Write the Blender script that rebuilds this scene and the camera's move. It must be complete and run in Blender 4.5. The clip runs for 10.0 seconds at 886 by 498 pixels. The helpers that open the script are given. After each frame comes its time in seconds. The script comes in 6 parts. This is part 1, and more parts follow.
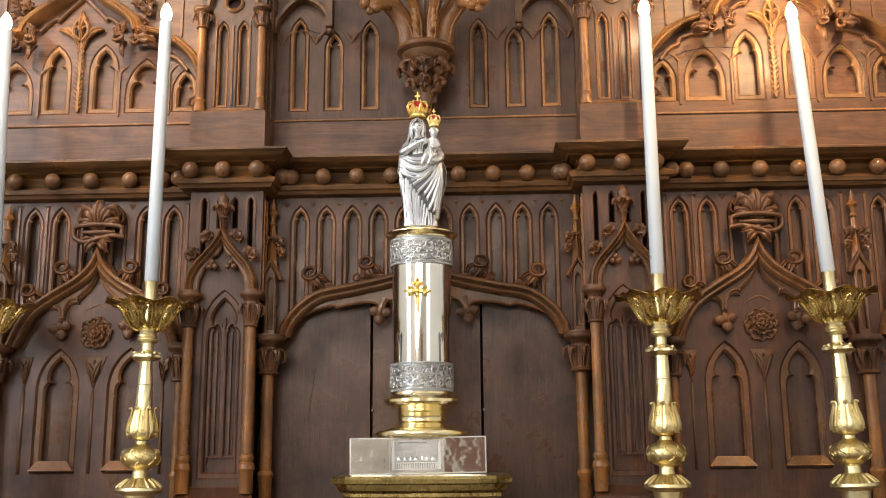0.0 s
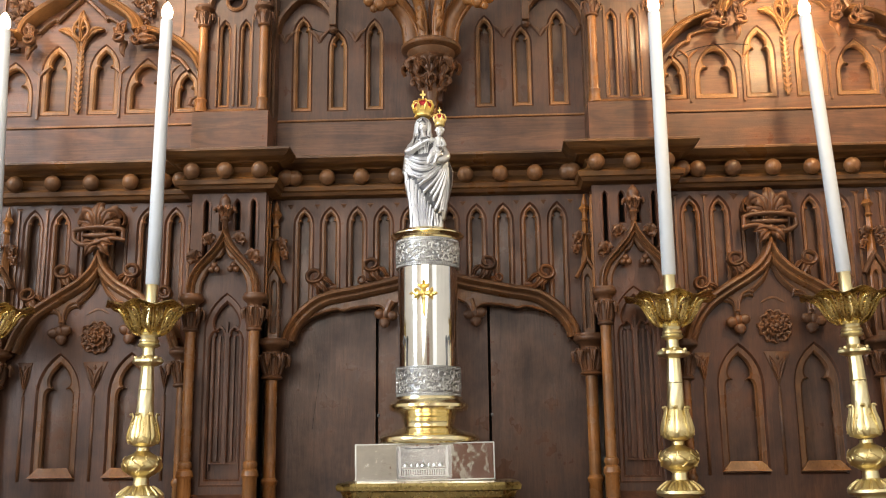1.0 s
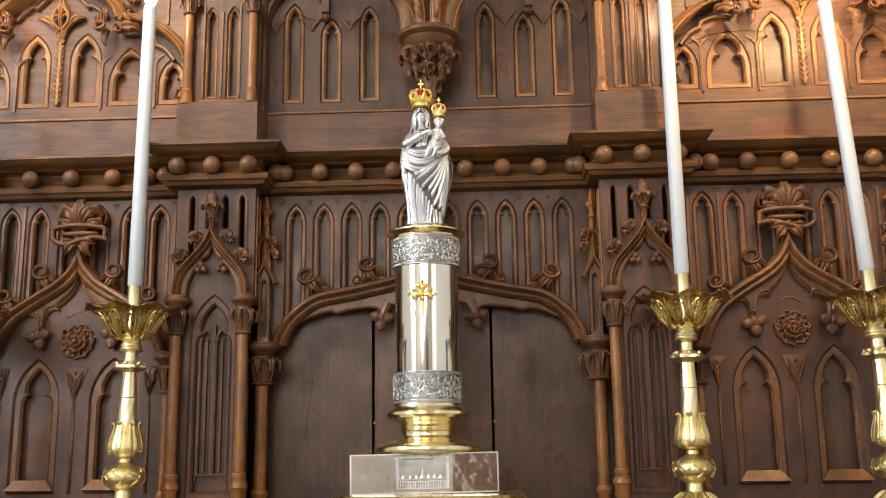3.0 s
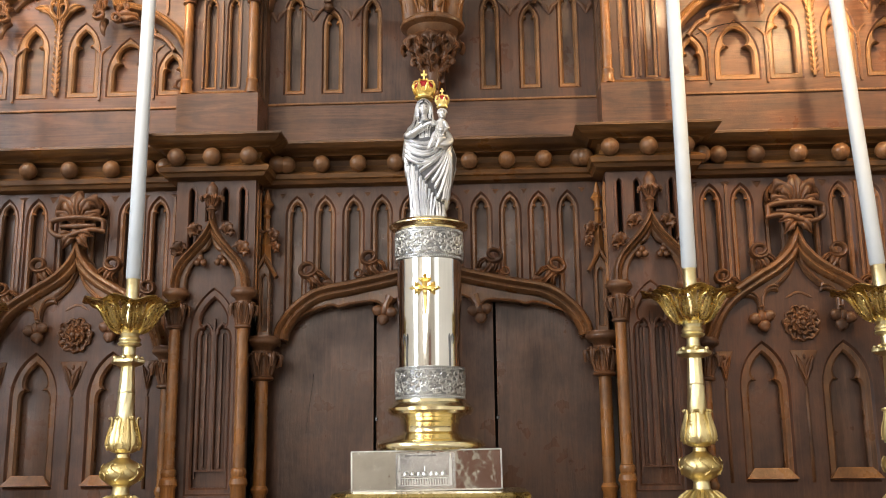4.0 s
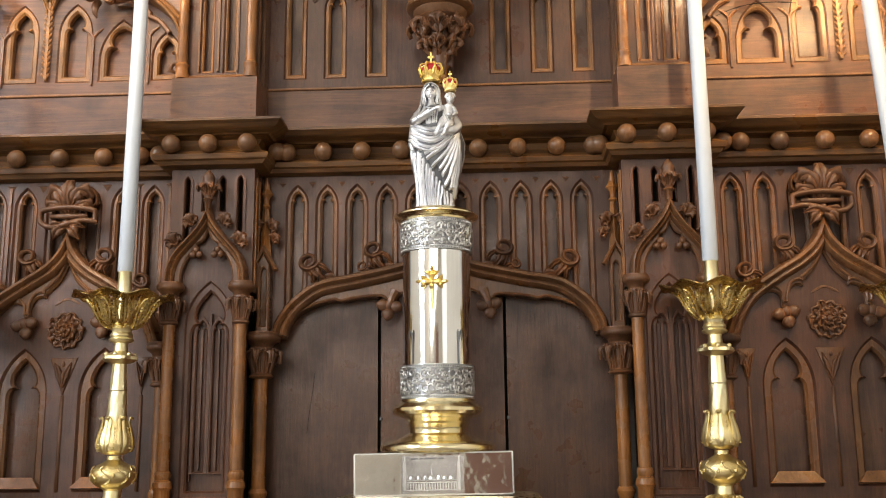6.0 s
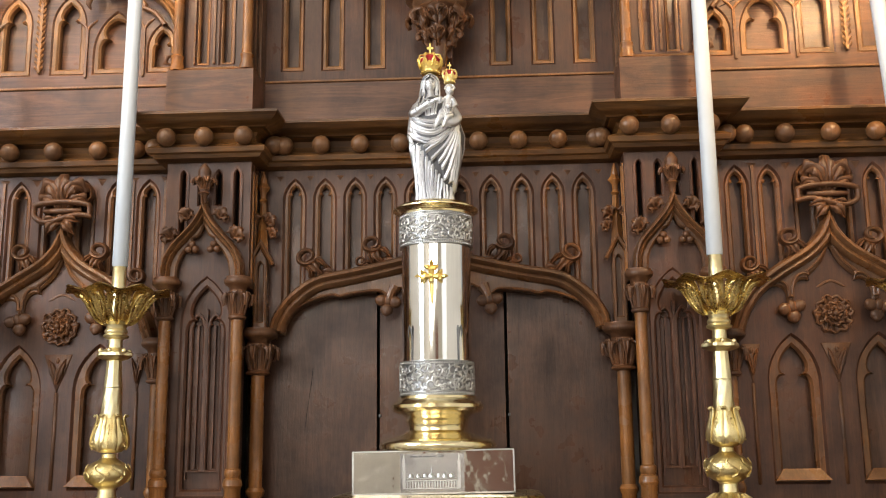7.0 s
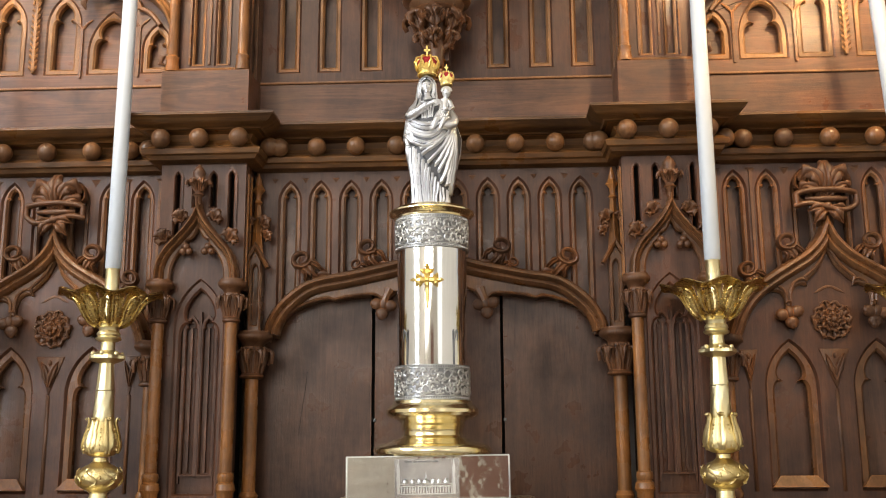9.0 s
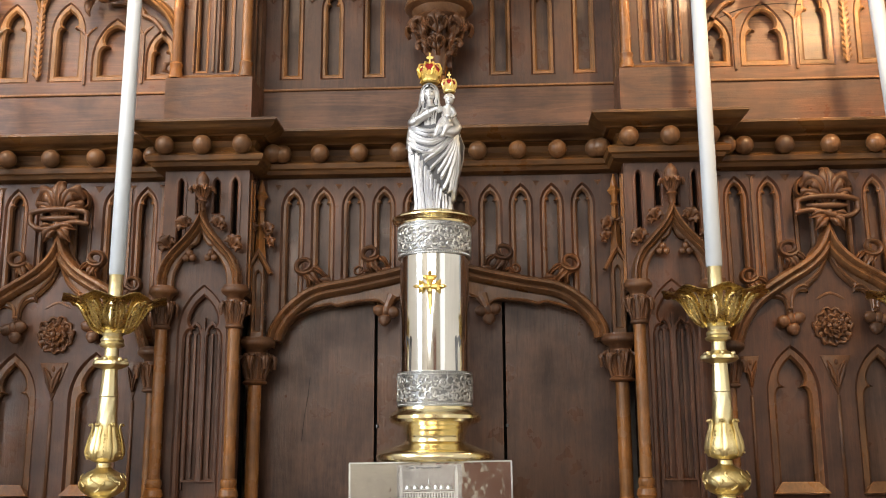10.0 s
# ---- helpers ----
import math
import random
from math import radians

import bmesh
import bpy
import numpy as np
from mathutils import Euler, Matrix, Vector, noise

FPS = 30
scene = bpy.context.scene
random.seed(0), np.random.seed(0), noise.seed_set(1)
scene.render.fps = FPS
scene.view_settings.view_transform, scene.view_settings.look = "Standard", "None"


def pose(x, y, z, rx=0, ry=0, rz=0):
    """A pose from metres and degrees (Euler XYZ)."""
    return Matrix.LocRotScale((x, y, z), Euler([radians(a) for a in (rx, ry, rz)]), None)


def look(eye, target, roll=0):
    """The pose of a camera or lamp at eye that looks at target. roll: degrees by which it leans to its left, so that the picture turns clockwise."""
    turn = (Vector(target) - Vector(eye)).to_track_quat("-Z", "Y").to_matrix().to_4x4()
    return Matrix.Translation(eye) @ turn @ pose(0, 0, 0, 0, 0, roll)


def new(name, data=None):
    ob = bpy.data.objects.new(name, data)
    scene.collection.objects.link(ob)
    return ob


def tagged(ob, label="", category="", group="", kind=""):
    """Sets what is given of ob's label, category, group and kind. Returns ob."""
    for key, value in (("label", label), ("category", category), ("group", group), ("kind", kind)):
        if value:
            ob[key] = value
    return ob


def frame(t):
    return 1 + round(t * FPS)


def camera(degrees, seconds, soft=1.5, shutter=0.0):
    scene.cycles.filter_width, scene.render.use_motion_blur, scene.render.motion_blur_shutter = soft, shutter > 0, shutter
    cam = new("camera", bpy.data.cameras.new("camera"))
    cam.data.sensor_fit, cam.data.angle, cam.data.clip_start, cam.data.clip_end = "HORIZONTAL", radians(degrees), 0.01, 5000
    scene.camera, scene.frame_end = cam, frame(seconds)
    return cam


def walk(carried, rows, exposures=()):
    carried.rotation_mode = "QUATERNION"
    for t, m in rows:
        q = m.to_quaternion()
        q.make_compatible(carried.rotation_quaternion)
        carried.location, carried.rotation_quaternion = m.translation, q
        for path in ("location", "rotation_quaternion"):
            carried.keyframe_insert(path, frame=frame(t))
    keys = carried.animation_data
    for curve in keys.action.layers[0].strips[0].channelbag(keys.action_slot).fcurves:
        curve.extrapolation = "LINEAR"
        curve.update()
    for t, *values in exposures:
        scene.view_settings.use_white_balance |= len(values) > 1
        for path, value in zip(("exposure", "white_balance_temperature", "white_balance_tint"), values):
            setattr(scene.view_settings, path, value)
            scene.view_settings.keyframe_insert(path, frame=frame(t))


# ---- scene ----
from mathutils.geometry import tessellate_polygon

cam = camera(48, 10.0, soft=1.1)
PATH = [
    (0, pose(0.1930, -3.3062, 1.5496, 101.751, 0.437, 2.319)),
    (0.5, pose(0.1891, -3.2722, 1.5538, 101.834, 0.534, 2.527)),
    (1, pose(0.1876, -3.2420, 1.5544, 102.000, 0.602, 2.683)),
    (1.5, pose(0.1868, -3.2193, 1.5647, 102.067, 0.671, 2.710)),
    (2, pose(0.1828, -3.1622, 1.5706, 102.217, 0.760, 2.645)),
    (2.5, pose(0.1755, -3.1096, 1.5781, 102.170, 0.846, 2.546)),
    (4, pose(0.1708, -3.0280, 1.5868, 101.762, 0.633, 2.704)),
    (4.5, pose(0.1647, -2.9915, 1.5916, 101.752, 0.528, 2.774)),
    (5, pose(0.1591, -2.9310, 1.6027, 101.710, 0.479, 2.838)),
    (5.5, pose(0.1559, -2.9066, 1.6074, 101.556, 0.487, 2.903)),
    (7, pose(0.1551, -2.8415, 1.6112, 101.243, 0.608, 2.995)),
    (7.5, pose(0.1567, -2.8276, 1.6148, 101.127, 0.637, 2.879)),
    (8, pose(0.1547, -2.8237, 1.6148, 101.158, 0.626, 2.780)),
    (8.5, pose(0.1566, -2.8238, 1.6177, 101.250, 0.509, 2.766)),
    (9, pose(0.1572, -2.8220, 1.6170, 101.401, 0.345, 2.772)),
    (9.5, pose(0.1555, -2.8242, 1.6164, 101.509, 0.223, 2.732)),
    (10, pose(0.1521, -2.8323, 1.6196, 101.680, 0.298, 2.791)),
]
walk(cam, PATH)

# ---- light ----
world = bpy.data.worlds.new("church_world")
scene.world = world
world.use_nodes = True
world.node_tree.nodes["Background"].inputs[0].default_value = (0.9, 0.93, 1.0, 1)
world.node_tree.nodes["Background"].inputs[1].default_value = 0.05


def area_lamp(name, eye, target, w, h, watts, color):
    lamp = bpy.data.lights.new(name, "AREA")
    lamp.shape, lamp.size, lamp.size_y, lamp.energy, lamp.color = "RECTANGLE", w, h, watts, color
    ob = new(name, lamp)
    ob.matrix_world = look(eye, target)
    return ob


def spot_lamp(name, eye, target, degrees, watts, color, radius=0.04, blend=0.6):
    lamp = bpy.data.lights.new(name, "SPOT")
    lamp.spot_size, lamp.spot_blend, lamp.energy, lamp.color, lamp.shadow_soft_size = radians(degrees), blend, watts, color, radius
    ob = new(name, lamp)
    ob.matrix_world = look(eye, target)
    return ob


DAY = (0.86, 0.93, 1.0)
WARM = (1.0, 0.69, 0.36)
area_lamp("window_light_left", (-4.35, -3.3, 3.7), (0, -0.9, 2.3), 3.0, 4.2, 392, DAY)
area_lamp("window_light_right", (4.35, -6.4, 3.6), (0, -2.6, 2.3), 4.6, 4.4, 42, DAY)
area_lamp("window_light_back", (-1.2, -11.4, 4.4), (0, 0, 2.2), 5.4, 4.4, 355, (1.0, 0.94, 0.86))
spot_lamp("spotlight_right", (1.65, -2.3, 4.9), (1.16, 0, 2.90), 34, 660, WARM, 0.16, 0.9)
spot_lamp("spotlight_left", (-1.5, -2.2, 5.0), (-1.05, 0, 2.95), 27, 520, (1.0, 0.78, 0.54), 0.18, 0.8)
# added key light without a known source, for contrast on statue and centre
spot_lamp("added_key_middle", (-0.5, -3.4, 5.4), (0.0, -0.2, 2.4), 40, 80, (1.0, 0.88, 0.72), 0.10)


# ---- materials ----
def mat_base(name):
    m = bpy.data.materials.new(name)
    m.use_nodes = True
    nt = m.node_tree
    return m, nt, nt.nodes["Principled BSDF"]


def link(nt, a, b):
    nt.links.new(a, b)


def node(nt, kind, **values):
    n = nt.nodes.new(kind)
    for key, value in values.items():
        n.inputs[key].default_value = value
    return n


def ramp(nt, fac, stops):
    n = nt.nodes.new("ShaderNodeValToRGB")
    while len(n.color_ramp.elements) < len(stops):
        n.color_ramp.elements.new(0.5)
    for e, (p, c) in zip(n.color_ramp.elements, stops):
        e.position, e.color = p, (*c, 1)
    link(nt, fac, n.inputs[0])
    return n.outputs[0]


def mix(nt, fac, a, b, mode="MIX"):
    n = nt.nodes.new("ShaderNodeMix")
    n.data_type, n.blend_type = "RGBA", mode
    for sock, v in ((n.inputs[0], fac), (n.inputs[6], a), (n.inputs[7], b)):
        if isinstance(v, (int, float)):
            sock.default_value = v
        elif isinstance(v, tuple):
            sock.default_value = (*v, 1)
        else:
            link(nt, v, sock)
    return n.outputs[2]


def wood(name, dark, mid, light, along="z", rough=0.34, figure=1.0):
    """Stained, waxed oak with its grain along one axis, in metres of the place."""
    m, nt, b = mat_base(name)
    geo = node(nt, "ShaderNodeNewGeometry")
    info = node(nt, "ShaderNodeObjectInfo")
    shift = nt.nodes.new("ShaderNodeVectorMath")
    shift.operation = "MULTIPLY_ADD"
    link(nt, info.outputs["Random"], shift.inputs[0])
    shift.inputs[1].default_value = (3.1, 0.0, 7.7)
    link(nt, geo.outputs["Position"], shift.inputs[2])
    mp = nt.nodes.new("ShaderNodeMapping")
    mp.inputs["Scale"].default_value = (1, 1, 0.075) if along == "z" else (0.075, 1, 1)
    link(nt, shift.outputs[0], mp.inputs[0])
    fine = node(nt, "ShaderNodeTexNoise", Scale=170.0, Detail=7.0, Roughness=0.7)
    link(nt, mp.outputs[0], fine.inputs["Vector"])
    pore = node(nt, "ShaderNodeTexNoise", Scale=420.0, Detail=2.0, Roughness=0.5)
    link(nt, mp.outputs[0], pore.inputs["Vector"])
    broad = node(nt, "ShaderNodeTexNoise", Scale=11.0, Detail=3.0, Roughness=0.5, Distortion=0.9 * figure)
    link(nt, mp.outputs[0], broad.inputs["Vector"])
    rings = nt.nodes.new("ShaderNodeMath")
    rings.operation = "SINE"
    mul = nt.nodes.new("ShaderNodeMath")
    mul.operation = "MULTIPLY"
    mul.inputs[1].default_value = 46.0 if along == "x" else 24.0
    link(nt, broad.outputs[0], mul.inputs[0])
    link(nt, mul.outputs[0], rings.inputs[0])
    ring01 = node(nt, "ShaderNodeMapRange")
    ring01.inputs[1].default_value, ring01.inputs[2].default_value = -1, 1
    link(nt, rings.outputs[0], ring01.inputs[0])
    c1 = ramp(nt, fine.outputs[0], ((0.10, dark), (0.5, mid), (0.92, light)))
    c2 = ramp(nt, ring01.outputs[0], ((0.0, dark), (0.16, mid), (0.8, mid), (1.0, light)))
    c3 = mix(nt, min(0.62, (0.40 if along == "x" else 0.24) * figure), c1, c2)
    pores = ramp(nt, pore.outputs[0], ((0.32, (0.72, 0.70, 0.68)), (0.44, (1, 1, 1))))
    c3b = mix(nt, 0.8, c3, pores, "MULTIPLY")
    blot = node(nt, "ShaderNodeTexNoise", Scale=6.0, Detail=5.0, Roughness=0.6)
    link(nt, shift.outputs[0], blot.inputs["Vector"])
    worn = ramp(nt, blot.outputs[0], ((0.30, (0.50, 0.48, 0.49)), (0.5, (1.0, 1.0, 1.0)), (0.70, (1.50, 1.40, 1.26))))
    c4 = mix(nt, 1.0, c3b, worn, "MULTIPLY")
    # edges painted lighter: polishing wear together with the highlight of lit rims
    round_n = nt.nodes.new("ShaderNodeBevel")
    round_n.samples = 4
    round_n.inputs["Radius"].default_value = 0.0035
    dot = nt.nodes.new("ShaderNodeVectorMath")
    dot.operation = "DOT_PRODUCT"
    link(nt, round_n.outputs[0], dot.inputs[0])
    link(nt, geo.outputs["Normal"], dot.inputs[1])
    edge = node(nt, "ShaderNodeMapRange")
    edge.inputs[1].default_value, edge.inputs[2].default_value = 0.995, 0.86
    link(nt, dot.outputs["Value"], edge.inputs[0])
    edge_bright = mix(nt, 1.0, c4, (2.1, 1.95, 1.75), "MULTIPLY")
    c5 = mix(nt, edge.outputs[0], c4, edge_bright)
    link(nt, c5, b.inputs["Base Color"])
    r = node(nt, "ShaderNodeMapRange")
    r.inputs[1].default_value, r.inputs[2].default_value = 0.3, 0.7
    r.inputs[3].default_value, r.inputs[4].default_value = rough + 0.20, rough - 0.10
    link(nt, blot.outputs[0], r.inputs[0])
    link(nt, r.outputs[0], b.inputs["Roughness"])
    bump = node(nt, "ShaderNodeBump", Strength=0.35, Distance=0.002)
    link(nt, fine.outputs[0], bump.inputs["Height"])
    bump2 = node(nt, "ShaderNodeBump", Strength=0.25, Distance=0.012)
    link(nt, blot.outputs[0], bump2.inputs["Height"])
    link(nt, bump.outputs[0], bump2.inputs["Normal"])
    link(nt, bump2.outputs[0], b.inputs["Normal"])
    b.inputs["Specular IOR Level"].default_value = 0.42
    return m


OAK = wood("oak_panel", (0.027, 0.0105, 0.006), (0.074, 0.031, 0.017), (0.140, 0.063, 0.035))
OAK_X = wood("oak_board", (0.042, 0.016, 0.008), (0.100, 0.042, 0.021), (0.166, 0.075, 0.038), along="x", figure=1.2)
OAK_DOOR = wood("oak_door", (0.038, 0.017, 0.010), (0.080, 0.038, 0.023), (0.134, 0.069, 0.044), rough=0.29, figure=1.1)
OAK_MOULD = wood("oak_moulding", (0.044, 0.019, 0.009), (0.124, 0.056, 0.024), (0.235, 0.114, 0.049), rough=0.28)
OAK_FRAME = wood("oak_honey_frame", (0.085, 0.037, 0.013), (0.192, 0.090, 0.033), (0.300, 0.150, 0.056), rough=0.38, figure=0.6)
OAK_BALL = wood("oak_turned", (0.064, 0.028, 0.012), (0.152, 0.071, 0.030), (0.250, 0.124, 0.055), rough=0.30)
OAK_CORNICE = wood("oak_cornice", (0.042, 0.018, 0.006), (0.102, 0.045, 0.014), (0.186, 0.090, 0.030), along="x", rough=0.34, figure=1.2)
OAK_SHAFT = wood("oak_shaft", (0.094, 0.036, 0.011), (0.220, 0.092, 0.028), (0.350, 0.160, 0.052), rough=0.26)
OAK_CARVED = wood("oak_carving", (0.035, 0.014, 0.007), (0.104, 0.045, 0.020), (0.198, 0.092, 0.041), rough=0.36, figure=0.4)


def metal(name, color, rough, bumpy=0.0, scale=60.0, tarnish=None, metallic=1.0, detail=5.0):
    m, nt, b = mat_base(name)
    geo = node(nt, "ShaderNodeNewGeometry")
    n1 = node(nt, "ShaderNodeTexNoise", Scale=scale, Detail=detail, Roughness=0.6)
    link(nt, geo.outputs["Position"], n1.inputs["Vector"])
    n2 = node(nt, "ShaderNodeTexNoise", Scale=9.0, Detail=3.0)
    link(nt, geo.outputs["Position"], n2.inputs["Vector"])
    t = tarnish or tuple(c * 0.75 for c in color)
    link(nt, ramp(nt, n2.outputs[0], ((0.35, t), (0.62, color))), b.inputs["Base Color"])
    b.inputs["Metallic"].default_value = metallic
    r = node(nt, "ShaderNodeMapRange")
    r.inputs[3].default_value, r.inputs[4].default_value = max(0.02, rough - 0.06), rough + 0.10
    link(nt, n1.outputs[0], r.inputs[0])
    link(nt, r.outputs[0], b.inputs["Roughness"])
    if bumpy:
        bump = node(nt, "ShaderNodeBump", Strength=bumpy, Distance=0.003)
        link(nt, n1.outputs[0], bump.inputs["Height"])
        link(nt, bump.outputs[0], b.inputs["Normal"])
    return m


BRASS = metal("polished_brass", (0.96, 0.87, 0.57), 0.36, 0.30, 130, tarnish=(0.82, 0.69, 0.37))
BRASS_BOWL = metal("old_brass", (0.80, 0.62, 0.26), 0.26, 0.4, 110, tarnish=(0.42, 0.29, 0.09))
BRASS_CAST = metal("cast_brass", (0.92, 0.78, 0.42), 0.35, 0.5, 150, tarnish=(0.66, 0.51, 0.22))
GOLD = metal("gilded_metal", (0.97, 0.87, 0.58), 0.17, 0.10, tarnish=(0.90, 0.75, 0.40))
GOLD_BRIGHT = metal("bright_gold", (1.0, 0.80, 0.34), 0.34, 0.1, tarnish=(0.9, 0.6, 0.12))
GOLD_DULL = metal("dull_gilding", (0.50, 0.39, 0.16), 0.26, 0.2, tarnish=(0.26, 0.19, 0.07))
SILVER = metal("polished_silver", (0.93, 0.92, 0.90), 0.06, 0.03, 14.0, tarnish=(0.86, 0.85, 0.82))
SILVER_CHASED = metal("chased_silver", (0.70, 0.70, 0.69), 0.36, 0.1, 120, tarnish=(0.46, 0.46, 0.46))
SILVER_DARK = metal("oxidised_silver", (0.26, 0.26, 0.26), 0.42, 0.2, 120, tarnish=(0.15, 0.15, 0.155))
SILVER_STATUE = metal("statue_silver", (0.84, 0.84, 0.85), 0.42, 0.35, 160, tarnish=(0.58, 0.58, 0.61))
# dark silver for the statue's creases: patina together with painted shade
PATINA_SHADE = metal("black_patina_shade", (0.12, 0.121, 0.128), 0.5, 0.2, 120, tarnish=(0.09, 0.09, 0.10), metallic=0.5)
SILVER_BAND = metal("shaded_silver", (0.34, 0.34, 0.34), 0.40, 0.2, 120, tarnish=(0.26, 0.26, 0.265))
SILVER_ETCHED = metal("etched_silver", (0.62, 0.62, 0.62), 0.22, 0.15, 40.0, tarnish=(0.36, 0.36, 0.37))
SILVER_PLATE = metal("handled_silver", (0.95, 0.94, 0.92), 0.06, 0.8, 17.0, tarnish=(0.80, 0.79, 0.78), detail=2.0)


def plain(name, color, rough=0.5, scale=20.0, amount=0.12):
    m, nt, b = mat_base(name)
    geo = node(nt, "ShaderNodeNewGeometry")
    n1 = node(nt, "ShaderNodeTexNoise", Scale=scale, Detail=4.0)
    link(nt, geo.outputs["Position"], n1.inputs["Vector"])
    lo = tuple(c * (1 - amount) for c in color)
    hi = tuple(min(1, c * (1 + amount)) for c in color)
    link(nt, ramp(nt, n1.outputs[0], ((0.3, lo), (0.7, hi))), b.inputs["Base Color"])
    b.inputs["Roughness"].default_value = rough
    if max(color) < 0.05:
        b.inputs["Specular IOR Level"].default_value = 0.1
    return m


WAX = plain("candle_wax", (0.53, 0.58, 0.65), 0.42, 12, 0.03)
PLASTER = plain("nave_plaster", (0.82, 0.79, 0.73), 0.9, 2.0, 0.06)
STONE = plain("nave_floor_stone", (0.30, 0.26, 0.22), 0.5, 3.0, 0.2)
VELVET = plain("red_velvet", (0.42, 0.015, 0.02), 0.75, 300, 0.3)
# near-black: paints the shade in hollows, slits and gaps; also colours cracks
DARK = plain("black_shade_and_cracks", (0.006, 0.005, 0.004), 0.9, 30, 0.3)


def glow(name, color, strength):
    m, nt, b = mat_base(name)
    b.inputs["Base Color"].default_value = (1, 0.9, 0.7, 1)
    b.inputs["Emission Color"].default_value = (*color, 1)
    b.inputs["Emission Strength"].default_value = strength
    return m


FLAME = glow("bulb_glow", (1.0, 0.78, 0.48), 110.0)
FLAME_BRIGHT = glow("bright_bulb_glow", (1.0, 0.72, 0.38), 600.0)


# ---- shape helpers ----
class Shape:
    """Vertices and faces of one mesh, in metres of the place."""

    def __init__(self):
        self.v, self.f, self.second = [], [], []

    def add(self, vs, fs):
        o = len(self.v)
        self.v += [tuple(p) for p in vs]
        self.f += [tuple(i + o for i in f) for f in fs]
        return self

    def box(self, x0, x1, y0, y1, z0, z1, c=0.0):
        if c <= 0:
            vs = [(x, y, z) for z in (z0, z1) for y in (y0, y1) for x in (x0, x1)]
            return self.add(vs, [(0, 1, 5, 4), (1, 3, 7, 5), (3, 2, 6, 7), (2, 0, 4, 6), (4, 5, 7, 6), (0, 2, 3, 1)])
        vs, fs = [], []
        for z, s in ((z0, c), (z0 + c, 0), (z1 - c, 0), (z1, c)):
            vs += [(x0 + s + c * 0, y0 + s, z), (x1 - s, y0 + s, z), (x1 - s, y1 - s, z), (x0 + s, y1 - s, z)]
        for k in range(3):
            for i in range(4):
                j = (i + 1) % 4
                fs.append((4 * k + i, 4 * k + j, 4 * k + 4 + j, 4 * k + 4 + i))
        return self.add(vs, fs + [(3, 2, 1, 0), (12, 13, 14, 15)])

    def lathe(self, profile, at=(0, 0, 0), n=24, lobes=None, lean=(0, 0)):
        """Turns (radius, height) pairs round an upright axis; lobes(angle, k) scales the radius."""
        vs, fs, m = [], [], len(profile)
        for k, (r, z) in enumerate(profile):
            for i in range(n):
                a = 2 * math.pi * i / n
                s, dz = lobes(a, k) if lobes else (1, 0)
                vs.append((at[0] + r * s * math.cos(a) + lean[0] * z, at[1] + r * s * math.sin(a) + lean[1] * z, at[2] + z + dz))
        for k in range(m - 1):
            for i in range(n):
                j = (i + 1) % n
                fs.append((k * n + i, k * n + j, (k + 1) * n + j, (k + 1) * n + i))
        return self.add(vs, fs + [tuple(reversed(range(n))), tuple(range((m - 1) * n, m * n))])

    def tube(self, path, radii, n=7, ref=(0, -1, 0)):
        """A limb along a path; radii: one (width, depth) pair a point, or one number."""
        path = [Vector(p) for p in path]
        vs, fs, m = [], [], len(path)
        ref = Vector(ref)
        for k, p in enumerate(path):
            t = (path[min(k + 1, m - 1)] - path[max(k - 1, 0)]).normalized()
            side = t.cross(ref)
            if side.length < 0.15:
                side = t.cross(Vector((1, 0, 0.01)))
            side.normalize()
            up = side.cross(t).normalized()
            r = radii[k] if isinstance(radii, list) else radii
            a, b = r if isinstance(r, (list, tuple)) else (r, r)
            for i in range(n):
                w = 2 * math.pi * i / n
                vs.append(p + side * (a * math.cos(w)) + up * (b * math.sin(w)))
        for k in range(m - 1):
            for i in range(n):
                j = (i + 1) % n
                fs.append((k * n + i, k * n + j, (k + 1) * n + j, (k + 1) * n + i))
        return self.add(vs, fs + [tuple(reversed(range(n))), tuple(range((m - 1) * n, m * n))])

    def ball(self, c, r, n=12, squash=(1, 1, 1)):
        prof = [(max(1e-4, math.sin(math.pi * k / (n // 2))), -math.cos(math.pi * k / (n // 2))) for k in range(n // 2 + 1)]
        vs, fs, m = [], [], len(prof)
        for s, z in prof:
            for i in range(n):
                a = 2 * math.pi * i / n
                vs.append((c[0] + r * squash[0] * s * math.cos(a), c[1] + r * squash[1] * s * math.sin(a), c[2] + r * squash[2] * z))
        for k in range(m - 1):
            for i in range(n):
                j = (i + 1) % n
                fs.append((k * n + i, k * n + j, (k + 1) * n + j, (k + 1) * n + i))
        return self.add(vs, fs)

    def blade(self, path, widths, out=(0, -1, 0), bulge=0.006, lobes=0, thick=0.005, ripple=0.28):
        """A carved leaf along a path: a groove down its middle, two swelling halves, lobed edges, a flat back."""
        ps, out = [Vector(p) for p in path], Vector(out)
        vs, fs, m, q = [], [], len(ps), 9
        for k, p in enumerate(ps):
            t = (ps[min(k + 1, m - 1)] - ps[max(k - 1, 0)]).normalized()
            side = t.cross(out)
            side = side.normalized() if side.length > 0.05 else Vector((1, 0, 0))
            lift = side.cross(t).normalized()
            u = k / max(1, m - 1)
            w = widths[k] if isinstance(widths, (list, tuple)) else widths * math.sin(math.pi * (0.12 + 0.86 * u))
            edge = 1 + (ripple * math.sin(2 * math.pi * lobes * u) if lobes else 0)
            for j in range(q):
                a = j / 4 - 1
                reach = w * a * (edge if abs(a) > 0.6 else 1)
                h = bulge * (0.15 + 0.95 * math.sin(math.pi * min(1, abs(a)))) * (1 if abs(a) < 0.99 else -0.3)
                vs.append(p + side * reach + lift * h)
